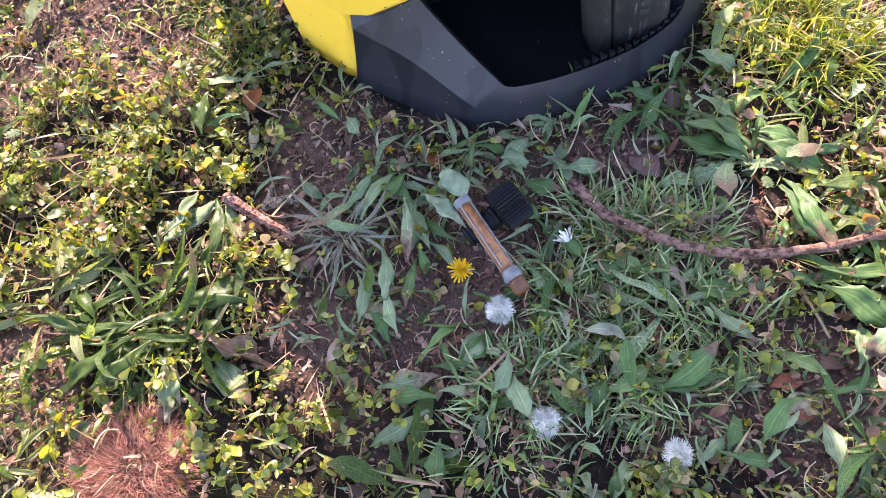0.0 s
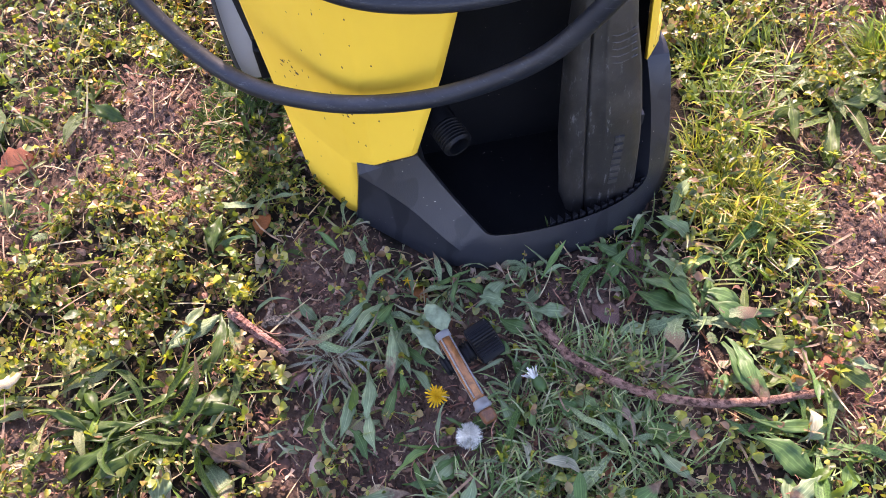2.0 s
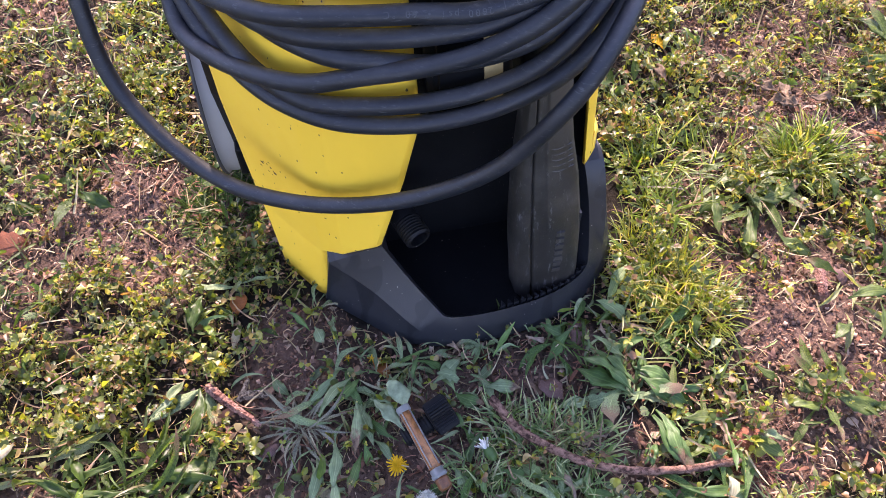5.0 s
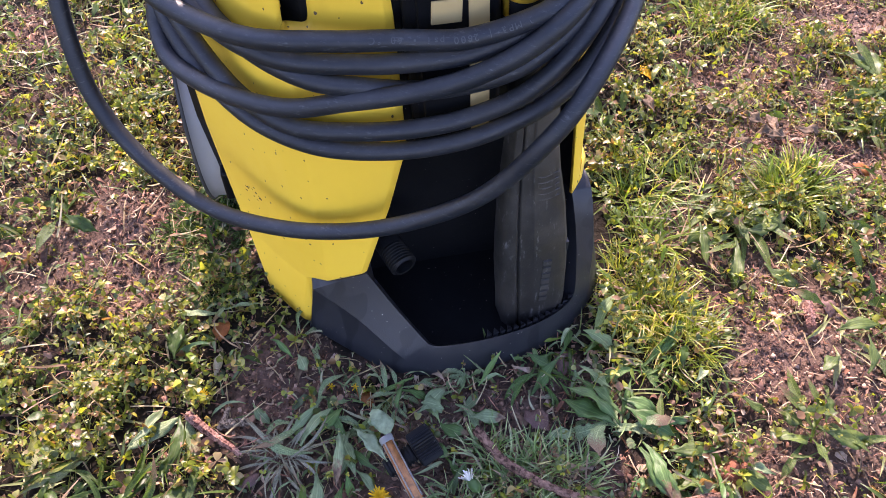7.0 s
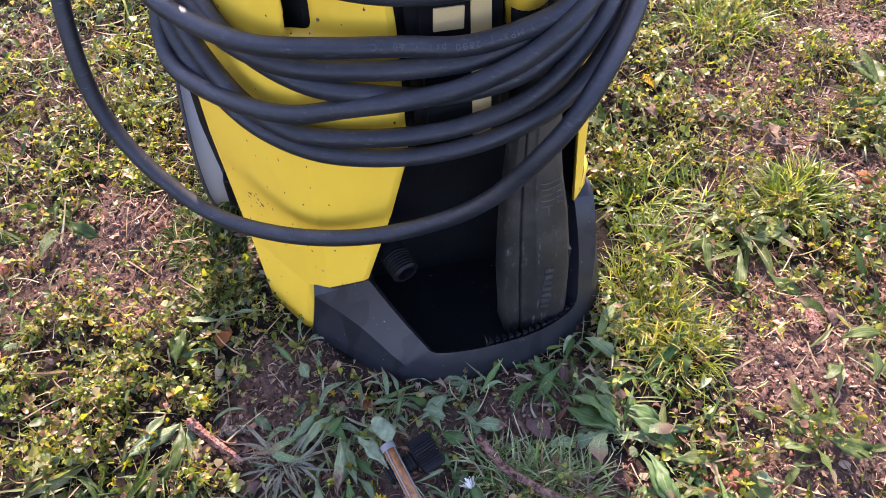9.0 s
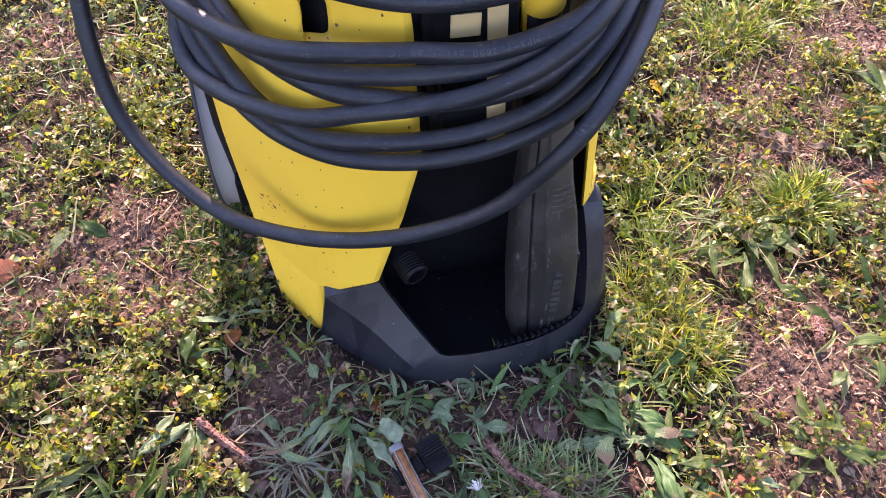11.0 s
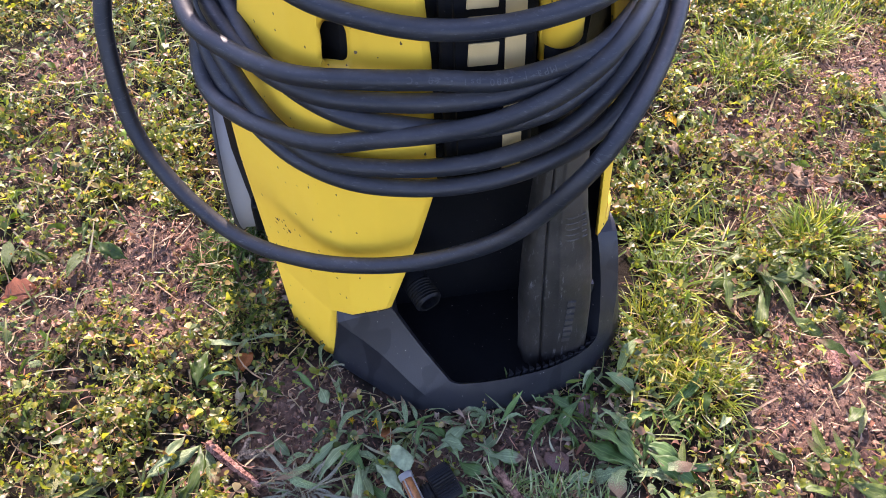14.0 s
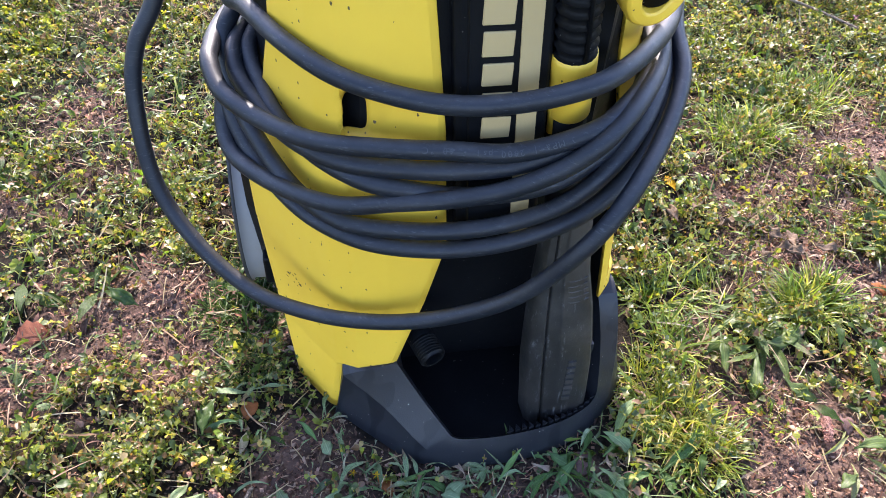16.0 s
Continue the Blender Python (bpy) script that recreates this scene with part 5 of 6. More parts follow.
lying_leaf(0.269, 0.216, 99, 0.030, 0.0107, "P")
lying_leaf(0.275, 0.243, 91, 0.041, 0.0079, "F")
lying_leaf(0.218, 0.192, -134, 0.058, 0.0122, "F")
lying_leaf(0.197, 0.197, -159, 0.026, 0.0059, "F")
lying_leaf(0.223, 0.181, -130, 0.035, 0.0088, "F")
lying_leaf(0.149, 0.181, 178, 0.036, 0.0118, "G")
lying_leaf(0.148, 0.135, 85, 0.043, 0.0163, "F")
lying_leaf(0.130, 0.151, 113, 0.028, 0.0121, "P")
lying_leaf(0.251, 0.148, 126, 0.034, 0.0153, "G")
lying_leaf(0.276, 0.132, 110, 0.045, 0.0175, "F")
lying_leaf(0.076, 0.292, -95, 0.032, 0.0134, "G")
lying_leaf(0.081, 0.220, -107, 0.027, 0.0146, "F")
lying_leaf(0.312, 0.216, 71, 0.024, 0.0108, "P")
lying_leaf(0.275, 0.269, -152, 0.032, 0.0150, "D")
lying_leaf(-0.210, 0.226, 87, 0.090, 0.0115, "F")
lying_leaf(-0.206, 0.227, 96, 0.063, 0.0100, "F")
lying_leaf(-0.195, 0.233, -61, 0.051, 0.0132, "F")
lying_leaf(-0.206, 0.254, 94, 0.093, 0.0079, "G")
lying_leaf(-0.219, 0.217, 120, 0.069, 0.0121, "F")
lying_leaf(-0.189, 0.219, -142, 0.068, 0.0217, "D")
lying_leaf(-0.201, 0.199, -175, 0.037, 0.0197, "P")
lying_leaf(-0.204, 0.287, -56, 0.045, 0.0115, "P")
lying_leaf(-0.165, 0.311, -153, 0.046, 0.0149, "G")
lying_leaf(-0.287, 0.263, -65, 0.047, 0.0077, "F")
lying_leaf(-0.205, 0.216, 127, 0.056, 0.0101, "G")
lying_leaf(-0.230, 0.216, 164, 0.029, 0.0084, "G")
lying_leaf(-0.208, 0.228, -97, 0.025, 0.0092, "G")
lying_leaf(-0.196, 0.246, -40, 0.026, 0.0109, "F")
lying_leaf(-0.270, 0.213, 92, 0.031, 0.0088, "F")
lying_leaf(-0.178, 0.258, -38, 0.024, 0.0091, "F")
lying_leaf(-0.035, 0.142, 117, 0.047, 0.0140, "G")
lying_leaf(-0.027, 0.148, 74, 0.039, 0.0130, "F")
lying_leaf(-0.030, 0.124, 158, 0.030, 0.0140, "F")
lying_leaf(0.021, 0.156, -176, 0.032, 0.0160, "G")
lying_leaf(-0.016, 0.167, -55, 0.034, 0.0170, "G")
lying_leaf(0.104, 0.132, -87, 0.046, 0.0170, "F")
lying_leaf(0.215, 0.179, -129, 0.051, 0.0210, "F")
lying_leaf(0.115, 0.084, -46, 0.032, 0.0100, "G")
lying_leaf(0.133, 0.089, -54, 0.027, 0.0100, "F")
lying_leaf(0.128, 0.092, -119, 0.050, 0.0100, "F")
lying_leaf(0.220, 0.125, -46, 0.032, 0.0130, "G")
lying_leaf(0.190, 0.068, -25, 0.032, 0.0130, "G")
lying_leaf(-0.281, 0.260, -63, 0.049, 0.0160, "F")
lying_leaf(-0.195, 0.231, -66, 0.054, 0.0190, "F")
lying_leaf(-0.296, 0.245, -103, 0.052, 0.0090, "F")
lying_leaf(-0.227, 0.217, 90, 0.040, 0.0130, "F")
lying_leaf(-0.244, 0.211, 123, 0.038, 0.0130, "F")
lying_leaf(-0.175, 0.366, 18, 0.037, 0.0170, "F")
lying_leaf(0.212, 0.251, -159, 0.059, 0.0190, "F")
lying_leaf(0.201, 0.273, 25, 0.054, 0.0190, "F")
lying_leaf(0.198, 0.271, 49, 0.051, 0.0200, "F")
lying_leaf(0.209, 0.289, -129, 0.048, 0.0200, "F")
lying_leaf(0.216, 0.248, -156, 0.018, 0.0160, "F")
lying_leaf(0.202, 0.226, -180, 0.019, 0.0070, "F")
lying_leaf(-0.033, 0.289, -165, 0.049, 0.0120, "G")
lying_leaf(-0.053, 0.228, -171, 0.038, 0.0110, "G")
lying_leaf(-0.051, 0.282, -22, 0.034, 0.0120, "F")
lying_leaf(-0.064, 0.276, -20, 0.042, 0.0110, "G")
lying_leaf(-0.025, 0.287, 168, 0.045, 0.0130, "G")
lying_leaf(-0.067, 0.243, -175, 0.039, 0.0110, "G")
lying_leaf(0.024, 0.328, 160, 0.034, 0.0070, "F")
lying_leaf(0.033, 0.298, -55, 0.037, 0.0150, "G")
lying_leaf(0.051, 0.290, -145, 0.025, 0.0150, "F")
lying_leaf(0.080, 0.298, -122, 0.026, 0.0100, "F")
lying_leaf(0.163, 0.343, 117, 0.044, 0.0130, "F")
lying_leaf(0.134, 0.348, -132, 0.028, 0.0140, "F")
lying_leaf(0.370, 0.466, -127, 0.042, 0.0300, "S")
lying_leaf(0.361, 0.481, 28, 0.041, 0.0310, "S")
lying_leaf(0.353, 0.474, 101, 0.053, 0.0160, "S")
lying_leaf(0.360, 0.459, 173, 0.069, 0.0160, "S")
lying_leaf(0.373, 0.484, -71, 0.067, 0.0160, "S")
lying_leaf(0.376, 0.423, -155, 0.039, 0.0190, "S")
lying_leaf(0.327, 0.476, 171, 0.051, 0.0120, "S")
lying_leaf(0.360, 0.250, -130, 0.049, 0.0190, "S")
lying_leaf(0.361, 0.253, -92, 0.035, 0.0140, "S")
lying_leaf(0.354, 0.246, 121, 0.027, 0.0180, "S")
lying_leaf(0.353, 0.256, 67, 0.024, 0.0170, "S")
lying_leaf(0.367, 0.255, -35, 0.031, 0.0150, "S")
lying_leaf(0.281, 0.228, -112, 0.037, 0.0150, "S")
lying_leaf(0.234, 0.246, -105, 0.040, 0.0150, "S")
lying_leaf(0.264, 0.220, 103, 0.036, 0.0140, "S")
lying_leaf(0.310, 0.288, -128, 0.030, 0.0090, "S")
lying_leaf(0.410, 0.339, -70, 0.042, 0.0150, "S")
lying_leaf(0.406, 0.316, 111, 0.027, 0.0140, "S")
lying_leaf(0.417, 0.293, -58, 0.037, 0.0120, "S")
lying_leaf(0.599, 0.666, 6, 0.076, 0.0220, "S")
lying_leaf(0.595, 0.657, 143, 0.091, 0.0150, "S")
lying_leaf(0.602, 0.666, -15, 0.065, 0.0190, "S")
lying_leaf(0.588, 0.648, 116, 0.059, 0.0170, "S")
lying_leaf(-0.301, 0.539, -129, 0.043, 0.0170, "G")
lying_leaf(-0.254, 0.697, -73, 0.046, 0.0100, "F")

lr = random.Random(5)
for k in range(60):
    lx, ly = lr.uniform(-0.6, 0.85), lr.uniform(0.05, 1.2)
    if not bool(under_washer(lx, ly)):
        dead_leaf(lx, ly, lr.uniform(0, 360), lr.uniform(0.012, 0.030), lr.uniform(0.007, 0.016), lr.choice([M_RUST, M_PALE, M_PURPLE, M_ORANGE, M_PALE]), "small dry dead leaf in the turf", 200 + k, lr.uniform(0.2, 1.2))["group"] = "dead leaves in the turf"


def clock(x, y, radius, seed, dz=0.012):
    """A dandelion clock: a tiny core with many fine white parachutes, on a stalk."""
    r = random.Random(seed)
    p = Vector(on_land(x, y, dz))
    ob = empty("dandelion_clock", Matrix.Translation((x, y, float(land(x, y)))), "round white dandelion clock in shaded grass", "seed head", "dandelion clocks")
    head = Vector((0, 0, dz))
    pieces = []
    for k in range(520):
        d = Vector((r.gauss(0, 1), r.gauss(0, 1), r.gauss(0, 1))).normalized()
        a = d.orthogonal().normalized()
        b = d.cross(a)
        tip = head + d * radius * r.uniform(0.35, 0.85)
        for j in range(5):
            q = 2 * math.pi * (j + r.random()) / 5
            e = tip + d * radius * 0.32 + (a * math.cos(q) + b * math.sin(q)) * radius * 0.22
            w = (a * math.cos(q + 1.57) + b * math.sin(q + 1.57)) * radius * 0.012
            pieces.append((np.array([tip - w, tip + w, e + w * 0.6, e - w * 0.6]), np.array([[0, 1, 2, 3]])))
        w = a * radius * 0.012
        pieces.append((np.array([head - w, head + w, tip + w, tip - w]), np.array([[0, 1, 2, 3]])))
    fl = new("fluff", leaf_mesh("fluff", joined(*pieces), M_FLUFF))
    fl.parent = ob
    part("core", sweep([head + Vector((0, 0, radius * c)) for c in (-0.2, -0.14, 0.0, 0.14, 0.2)], [radius * c for c in (0.04, 0.15, 0.2, 0.15, 0.04)], 10), M_FLUFF, ob)
    part("stalk", sweep([Vector((0.006, 0.004, 0.0)), Vector((0.003, 0.002, dz * 0.5)), head], 0.0011, 6), M_FERN, ob)
    return ob


clock(0.035, 0.124, 0.0092, 1, 0.013)
clock(0.108, 0.094, 0.0086, 2, 0.013)
clock(0.019, 0.200, 0.0090, 3, 0.013)


def flower(name, x, y, radius, petals, material, label, tilt, yaw, dz, seed, rows=3, cup=None, closed=0):
    r = random.Random(seed)
    ob = empty(name, pose(x, y, float(land(x, y))), label, "flower")
    base = pose(0, 0, dz, tilt, 0, yaw)
    for k in range(petals):
        row = k % rows
        L = radius * (1.0 - 0.22 * row) * r.uniform(0.85, 1.1)
        v, f = strip((0.04, 0.06, 0.075, 0.07, 0.05), 1.0, 0.2, 0.25 + 0.35 * row + r.uniform(-0.25, 0.3), r.uniform(-0.5, 0.9))
        pt = new("petal", leaf_mesh("petal", (v * L, f), material))
        pt.parent = ob
        pt.matrix_basis = base @ pose(0, 0, 0.001 * row, closed, 0, 360 * (k + r.uniform(-0.3, 0.3)) / petals)
    part("stalk", sweep([Vector((0, 0.0, 0.0)), Vector((0, 0, dz * 0.5)), Vector((0, 0, dz))], 0.0012, 6), M_FERN, ob)
    if cup:
        c = part("calyx", sweep([Vector((0, 0, -0.009)), Vector((0, 0, -0.005)), Vector((0, 0, 0.0)), Vector((0, 0, 0.004))], [0.0018, 0.0045, 0.0048, 0.003], 10), cup, ob, "green calyx")
        c.matrix_basis = base
    return ob


flower("dandelion_flower", -0.002, 0.232, 0.0095, 60, M_PETAL, "bright yellow ragged dandelion flower on shaded soil", 10, 0, 0.012, 1)
flower("dandelion_bud", 0.073, 0.235, 0.0120, 60, M_FLUFF, "half-closed white dandelion seed head with green calyx", 58, -142, 0.016, 2, 3, M_FRESH, 50)
flower("yellow_flower", -0.148, 0.332, 0.006, 30, M_PETAL, "faded pale yellow flower in turf", 10, 0, 0.012, 3)
flower("yellow_flower", -0.019, 0.330, 0.004, 16, M_PETAL, "small faded yellow flower before the washer", 20, 0, 0.010, 4)
flower("yellow_flower", -0.040, 0.332, 0.004, 16, M_PETAL, "small faded yellow flower before the washer", 20, 60, 0.010, 5)
for k, (fx, fy) in enumerate(((0.722, 1.098), (0.489, 0.782))):
    flower("pink_flower", fx, fy, 0.0065, 6, M_PINK, "tiny bright pink wildflower in turf", 25, 40 * k, 0.02, 10 + k, 1)


def filter_tube():
    """The clear filter cartridge that leans on the dropped coupling."""
    a, b = Vector((0.0052, 0.2725, 0.026)), Vector((0.0325, 0.2125, 0.016))
    m = look(a, b)
    ln = (b - a).length
    ob = empty("filter_cartridge", m, "clear plastic filter tube with rusty amber mesh inside", "filter")
    z = lambda k: -ln * k
    def tube(name, rows, mat_, lab="", sides=20):
        return part(name, loft([[(r * math.cos(2 * math.pi * q / sides), r * math.sin(2 * math.pi * q / sides), zz) for q in range(sides)] for r, zz in rows]), mat_, ob, lab)
    tube("mesh_core", [(0.0048, z(0.06)), (0.0048, z(0.90))], M_AMBER, "rusty amber mesh")
    tube("top_ring", [(0.0056, z(0.0)), (0.0060, z(0.01)), (0.0060, z(0.07)), (0.0053, z(0.08))], M_FROST, "frosted clear end ring")
    tube("bottom_ring", [(0.0052, z(0.85)), (0.0058, z(0.87)), (0.0058, z(0.91)), (0.0066, z(0.92)), (0.0066, z(0.95)), (0.0050, z(0.97))], M_FROST, "frosted clear end cap")
    tube("rust_plug", [(0.0050, z(0.97)), (0.0058, z(1.0)), (0.0056, z(1.10)), (0.0040, z(1.12))], M_PLUG, "rust brown plug")
    for k in range(4):
        q = 2 * math.pi * k / 4 + 0.9
        part("rib", block(0.0042, 0.0056, -0.0005, 0.0005, z(0.82), z(0.05)), M_FROST, ob, smooth=False).matrix_basis = pose(0, 0, 0, 0, 0, math.degrees(q))
    return ob


filter_tube()


def coupling():
    """A dropped black hose coupling: a ribbed nut and a threaded stub."""
    a, b = Vector((0.0365, 0.2660, 0.019)), Vector((0.001, 0.2485, 0.011))
    ob = empty("hose_coupling", look(a, b) @ Matrix.Diagonal((0.86, 0.86, 0.9, 1)), "black ribbed plastic hose coupling lying on shaded soil", "hose coupling")
    sides = 36
    star = lambda r, k: r + (0.0 if k % 2 else 0.0012)
    rows = [(0.0115, 0.0105), (0.0145, 0.0115), (0.0160, 0.0100), (0.0160, -0.0095), (0.0145, -0.0110), (0.0100, -0.0115), (0.0095, 0.004), (0.0005, 0.004)]
    nut = loft([[((star(r, k) if r > 0.015 else r) * math.cos(2 * math.pi * k / 72), (star(r, k) if r > 0.015 else r) * math.sin(2 * math.pi * k / 72), z) for k in range(72)] for r, z in rows])
    part("nut", nut, M_BLACK, ob, smooth=False)
    stub = [(0.0085, -0.010)]
    for k in range(9):
        stub += [(0.0080, -0.012 - 0.003 * k), (0.0094, -0.0130 - 0.003 * k), (0.0094, -0.0140 - 0.003 * k)]
    stub += [(0.0080, -0.040), (0.0062, -0.040), (0.006, -0.012)]
    part("threaded_stub", loft([[(r * math.cos(2 * math.pi * k / sides), r * math.sin(2 * math.pi * k / sides), z) for k in range(sides)] for r, z in stub]), M_BLACK, ob)
    return ob


coupling()


# ---- turf ----
def leaflet(seed):
    r = random.Random(seed)
    w = r.choice((0.4, 0.5, 0.65, 0.85, 1.05))
    shape = r.choice(((0.06, 0.50, 0.16), (0.06, 0.42, 0.06), (0.06, 0.44, 0.26)) if seed < 700 else ((0.05, 0.36, 0.50, 0.42, 0.10), (0.05, 0.30, 0.40, 0.30, 0.04), (0.05, 0.28, 0.45, 0.50, 0.28)))
    return strip([w * q for q in shape], 1.0, r.uniform(0.05, 0.8), r.uniform(-0.1, 0.8), r.uniform(-0.2, 1.3), r.uniform(-0.5, 0.5))


def sprig(seed, leaves=3):
    """A trefoil on a thin stem."""
    r = random.Random(seed)
    out = [turned(leaflet(seed * 7 + k), 360 / leaves * k + r.uniform(-25, 25), r.uniform(-12, 25), 0, r.uniform(0.75, 1.1)) for k in range(leaves)]
    out.append(turned(strip((0.05, 0.05), 2.2, 0.0, -1.3, 0.2), r.uniform(0, 360)))
    return joined(*out)


def feather(seed):
    """A small pinnate leaf."""
    r = random.Random(seed)
    out = [strip((0.018, 0.015, 0.008), 1.0, 0.0, 0.3, 0.5)]
    for k in range(9):
        t = 0.15 + 0.09 * k
        L = 0.30 * math.sin(math.pi * (0.12 + 0.8 * t))
        for sgn in (-1, 1):
            out.append(turned(strip((0.10, 0.22, 0.05), 1.0, 0.2, 0.2, 0.4), sgn * r.uniform(50, 75) * -1, 0, 0, L, (0, t * 0.96, 0.3 * t - 0.25 * t * t)))
    return joined(*out)


def blade(seed, width=0.028):
    r = random.Random(seed)
    return strip((width, width, width * 0.85, width * 0.6, width * 0.1), 1.0, 0.3, r.uniform(0.6, 1.4), r.uniform(0.3, 1.9), r.uniform(-0.8, 0.8))


def chip(seed):
    r = random.Random(seed)
    wide = r.choice((0.05, 0.07, 0.10, 0.14, 0.22, 0.32))
    v, f = strip([wide * r.uniform(0.4, 1.3) for _ in range(4)], 1.0, r.uniform(-0.9, 0.9), r.uniform(-0.5, 0.7), r.uniform(-1.8, 1.8), r.uniform(-1.2, 1.2))
    return v + np.array([[r.uniform(-0.06, 0.06) for _ in range(3)] for _ in range(len(v))]), f


def lump(seed):
    r = random.Random(seed)
    v = np.array([[x * r.uniform(0.35, 0.6), y * r.uniform(0.35, 0.6), z * r.uniform(0.25, 0.5)] for x in (-1, 1) for y in (-1, 1) for z in (-1, 1)])
    return v, np.array([[0, 1, 3, 2], [4, 6, 7, 5], [0, 4, 5, 1], [2, 3, 7, 6], [0, 2, 6, 4], [1, 5, 7, 3]])


def shade_zone(x, y):
    """1 in the trodden strip before the washer, fading out."""
    return np.exp(-(((x - 0.085) / 0.19) ** 4 + ((y - 0.21) / 0.18) ** 4))


rg = np.random.RandomState(3)
clump = lambda x, y: np.clip(2.6 * (0.6 * vnoise(x + 2, y + 50, 0.042) + 0.4 * vnoise(x, y + 70, 0.019)) - 0.75, 0, 1)
patch = lambda x, y: np.clip(0.25 + 1.5 * (vnoise(x, y, 0.09) - 0.25), np.where(x > 0.2, 0.55, 0.2), 1.0) * (0.30 + 0.9 * clump(x, y))
R3 = lambda n, a, b: rg.uniform(a, b, n)

meadow = lambda x, y: np.where((x > -0.44 - 0.24 * np.maximum(y - 0.3, 0)) & (x < 0.50 + 0.42 * np.maximum(y - 0.3, 0)) & (y > 0.02), 1.0, 0.12)
x, y = sow(rg, 150000, lambda x, y: meadow(x, y) * (1 - bare(x, y)) * patch(x, y) * (1 - 0.62 * shade_zone(x, y)) * open_ground(x, y))
for close in (False, True):
    here = (y < 0.36) == close
    px, py = x[here], y[here]
    n = len(px)
    first = 100 if close else 0
    scatter("clover_mat", [sprig(first + k, 3 if k < 14 else 4 if k < 20 else 5) for k in range(26)], px, py, 0.001 + 0.010 * rg.rand(n) ** 1.5 + 0.024 * clump(px, py) * rg.rand(n) ** 0.6, R3(n, 0, 6.28), rg.normal(0, 0.6, n), 0.0023 + 0.0070 * rg.rand(n) ** 2.0,
            M_CLOVER, "mat of small clover and medick leaves", "clover", rg, rg.normal(0, 0.55, n))
x, y = sow(rg, 5500, lambda x, y: meadow(x, y) * (1 - bare(x, y)) * np.clip(vnoise(x + 20, y, 0.11) * 2 - 0.9, 0, 1))
n = len(x)
scatter("feathery_weeds", [feather(k) for k in range(6)], x, y, R3(n, 0.001, 0.010), R3(n, 0, 6.28), R3(n, -0.1, 0.7), R3(n, 0.009, 0.021), M_FERN, "low feathery weeds in the turf", "weed", rg, R3(n, -0.4, 0.4))
x, y = sow(rg, 30000, lambda x, y: (1 - bare(x, y)) ** 2 * np.clip(vnoise(x + 40, y + 3, 0.13) * 1.6 - 0.45, 0.05, 1) * (1 - 0.6 * shade_zone(x, y)))
n = len(x)
scatter("short_grass", [blade(k) for k in range(10)], x, y, np.zeros(n), R3(n, 0, 6.28), R3(n, -0.3, 0.5), R3(n, 0.018, 0.045), M_GRASS, "short sparse grass blades", "grass", rg, R3(n, -0.5, 0.5))


def tuft(name, spots, material, size, lean, label, thin=0.02):
    xs, ys, yaws = [], [], []
    for cx, cy, rad, count in spots:
        q, d = rg.uniform(0, 6.283, count), rad * np.sqrt(rg.rand(count))
        px, py = cx + d * np.cos(q), cy + d * np.sin(q)
        ok = ~under_washer(px, py)
        xs.append(px[ok])
        ys.append(py[ok])
        yaws.append((q - 1.5708 + rg.normal(0, 0.7, count))[ok])
    x, y, yaw = np.concatenate(xs), np.concatenate(ys), np.concatenate(yaws)
    n = len(x)
    return scatter(name, [blade(k, thin) for k in range(20, 30)], x, y, np.zeros(n), yaw, R3(n, -lean, lean), R3(n, size * 0.5, size), material, label, "grass", rg, R3(n, -0.4, 0.4))


tuft("sunny_grass_tuft", [(0.262, 0.388, 0.034, 480), (0.282, 0.352, 0.028, 220), (0.245, 0.425, 0.025, 110), (0.25, 0.34, 0.03, 70)], M_TUFT, 0.044, 0.7, "tuft of fine yellow-green grass beside the washer", 0.018)
tuft("grass_tuft", [(0.022, 0.150, 0.03, 150), (0.075, 0.19, 0.03, 150), (0.13, 0.245, 0.022, 120), (0.085, 0.155, 0.03, 170), (0.00, 0.12, 0.03, 70), (0.115, 0.130, 0.03, 130), (0.16, 0.16, 0.03, 70), (0.30, 0.16, 0.02, 50), (0.105, 0.238, 0.026, 150), (0.155, 0.240, 0.022, 120), (0.062, 0.212, 0.026, 110), (0.14, 0.19, 0.025, 90), (0.09, 0.262, 0.018, 60)], M_SOFT, 0.036, 0.8, "tufts of soft pale green grass in shade", 0.026)
tuft("coarse_grass_tuft", [(0.425, 0.515, 0.022, 140), (0.350, 0.530, 0.03, 50), (0.31, 0.60, 0.04, 50), (0.55, 0.895, 0.05, 380), (0.48, 0.82, 0.03, 160), (0.45, 0.98, 0.10, 160), (0.30, 0.46, 0.03, 60), (0.277, 0.47, 0.02, 80), (0.273, 0.53, 0.02, 80), (0.30, 0.54, 0.03, 60), (0.45, 0.525, 0.030, 260), (0.72, 0.75, 0.05, 80), (0.45, 0.81, 0.05, 260), (0.62, 0.915, 0.03, 160)], M_BLADE, 0.05, 0.5, "coarse tufts of sunlit green grass", 0.024)
tuft("moss_tuft", [(-0.16, 0.52, 0.045, 1500), (-0.145, 0.46, 0.03, 500), (-0.155, 0.565, 0.035, 700)], M_FERN, 0.016, 0.6, "dense dark green moss beside the wheel", 0.05)
tuft("root_clump", [(-0.222, 0.132, 0.036, 4200), (0.283, 0.205, 0.018, 700)], M_REDFIBRE, 0.019, 1.3, "clump of fine reddish root fibres", 0.011)

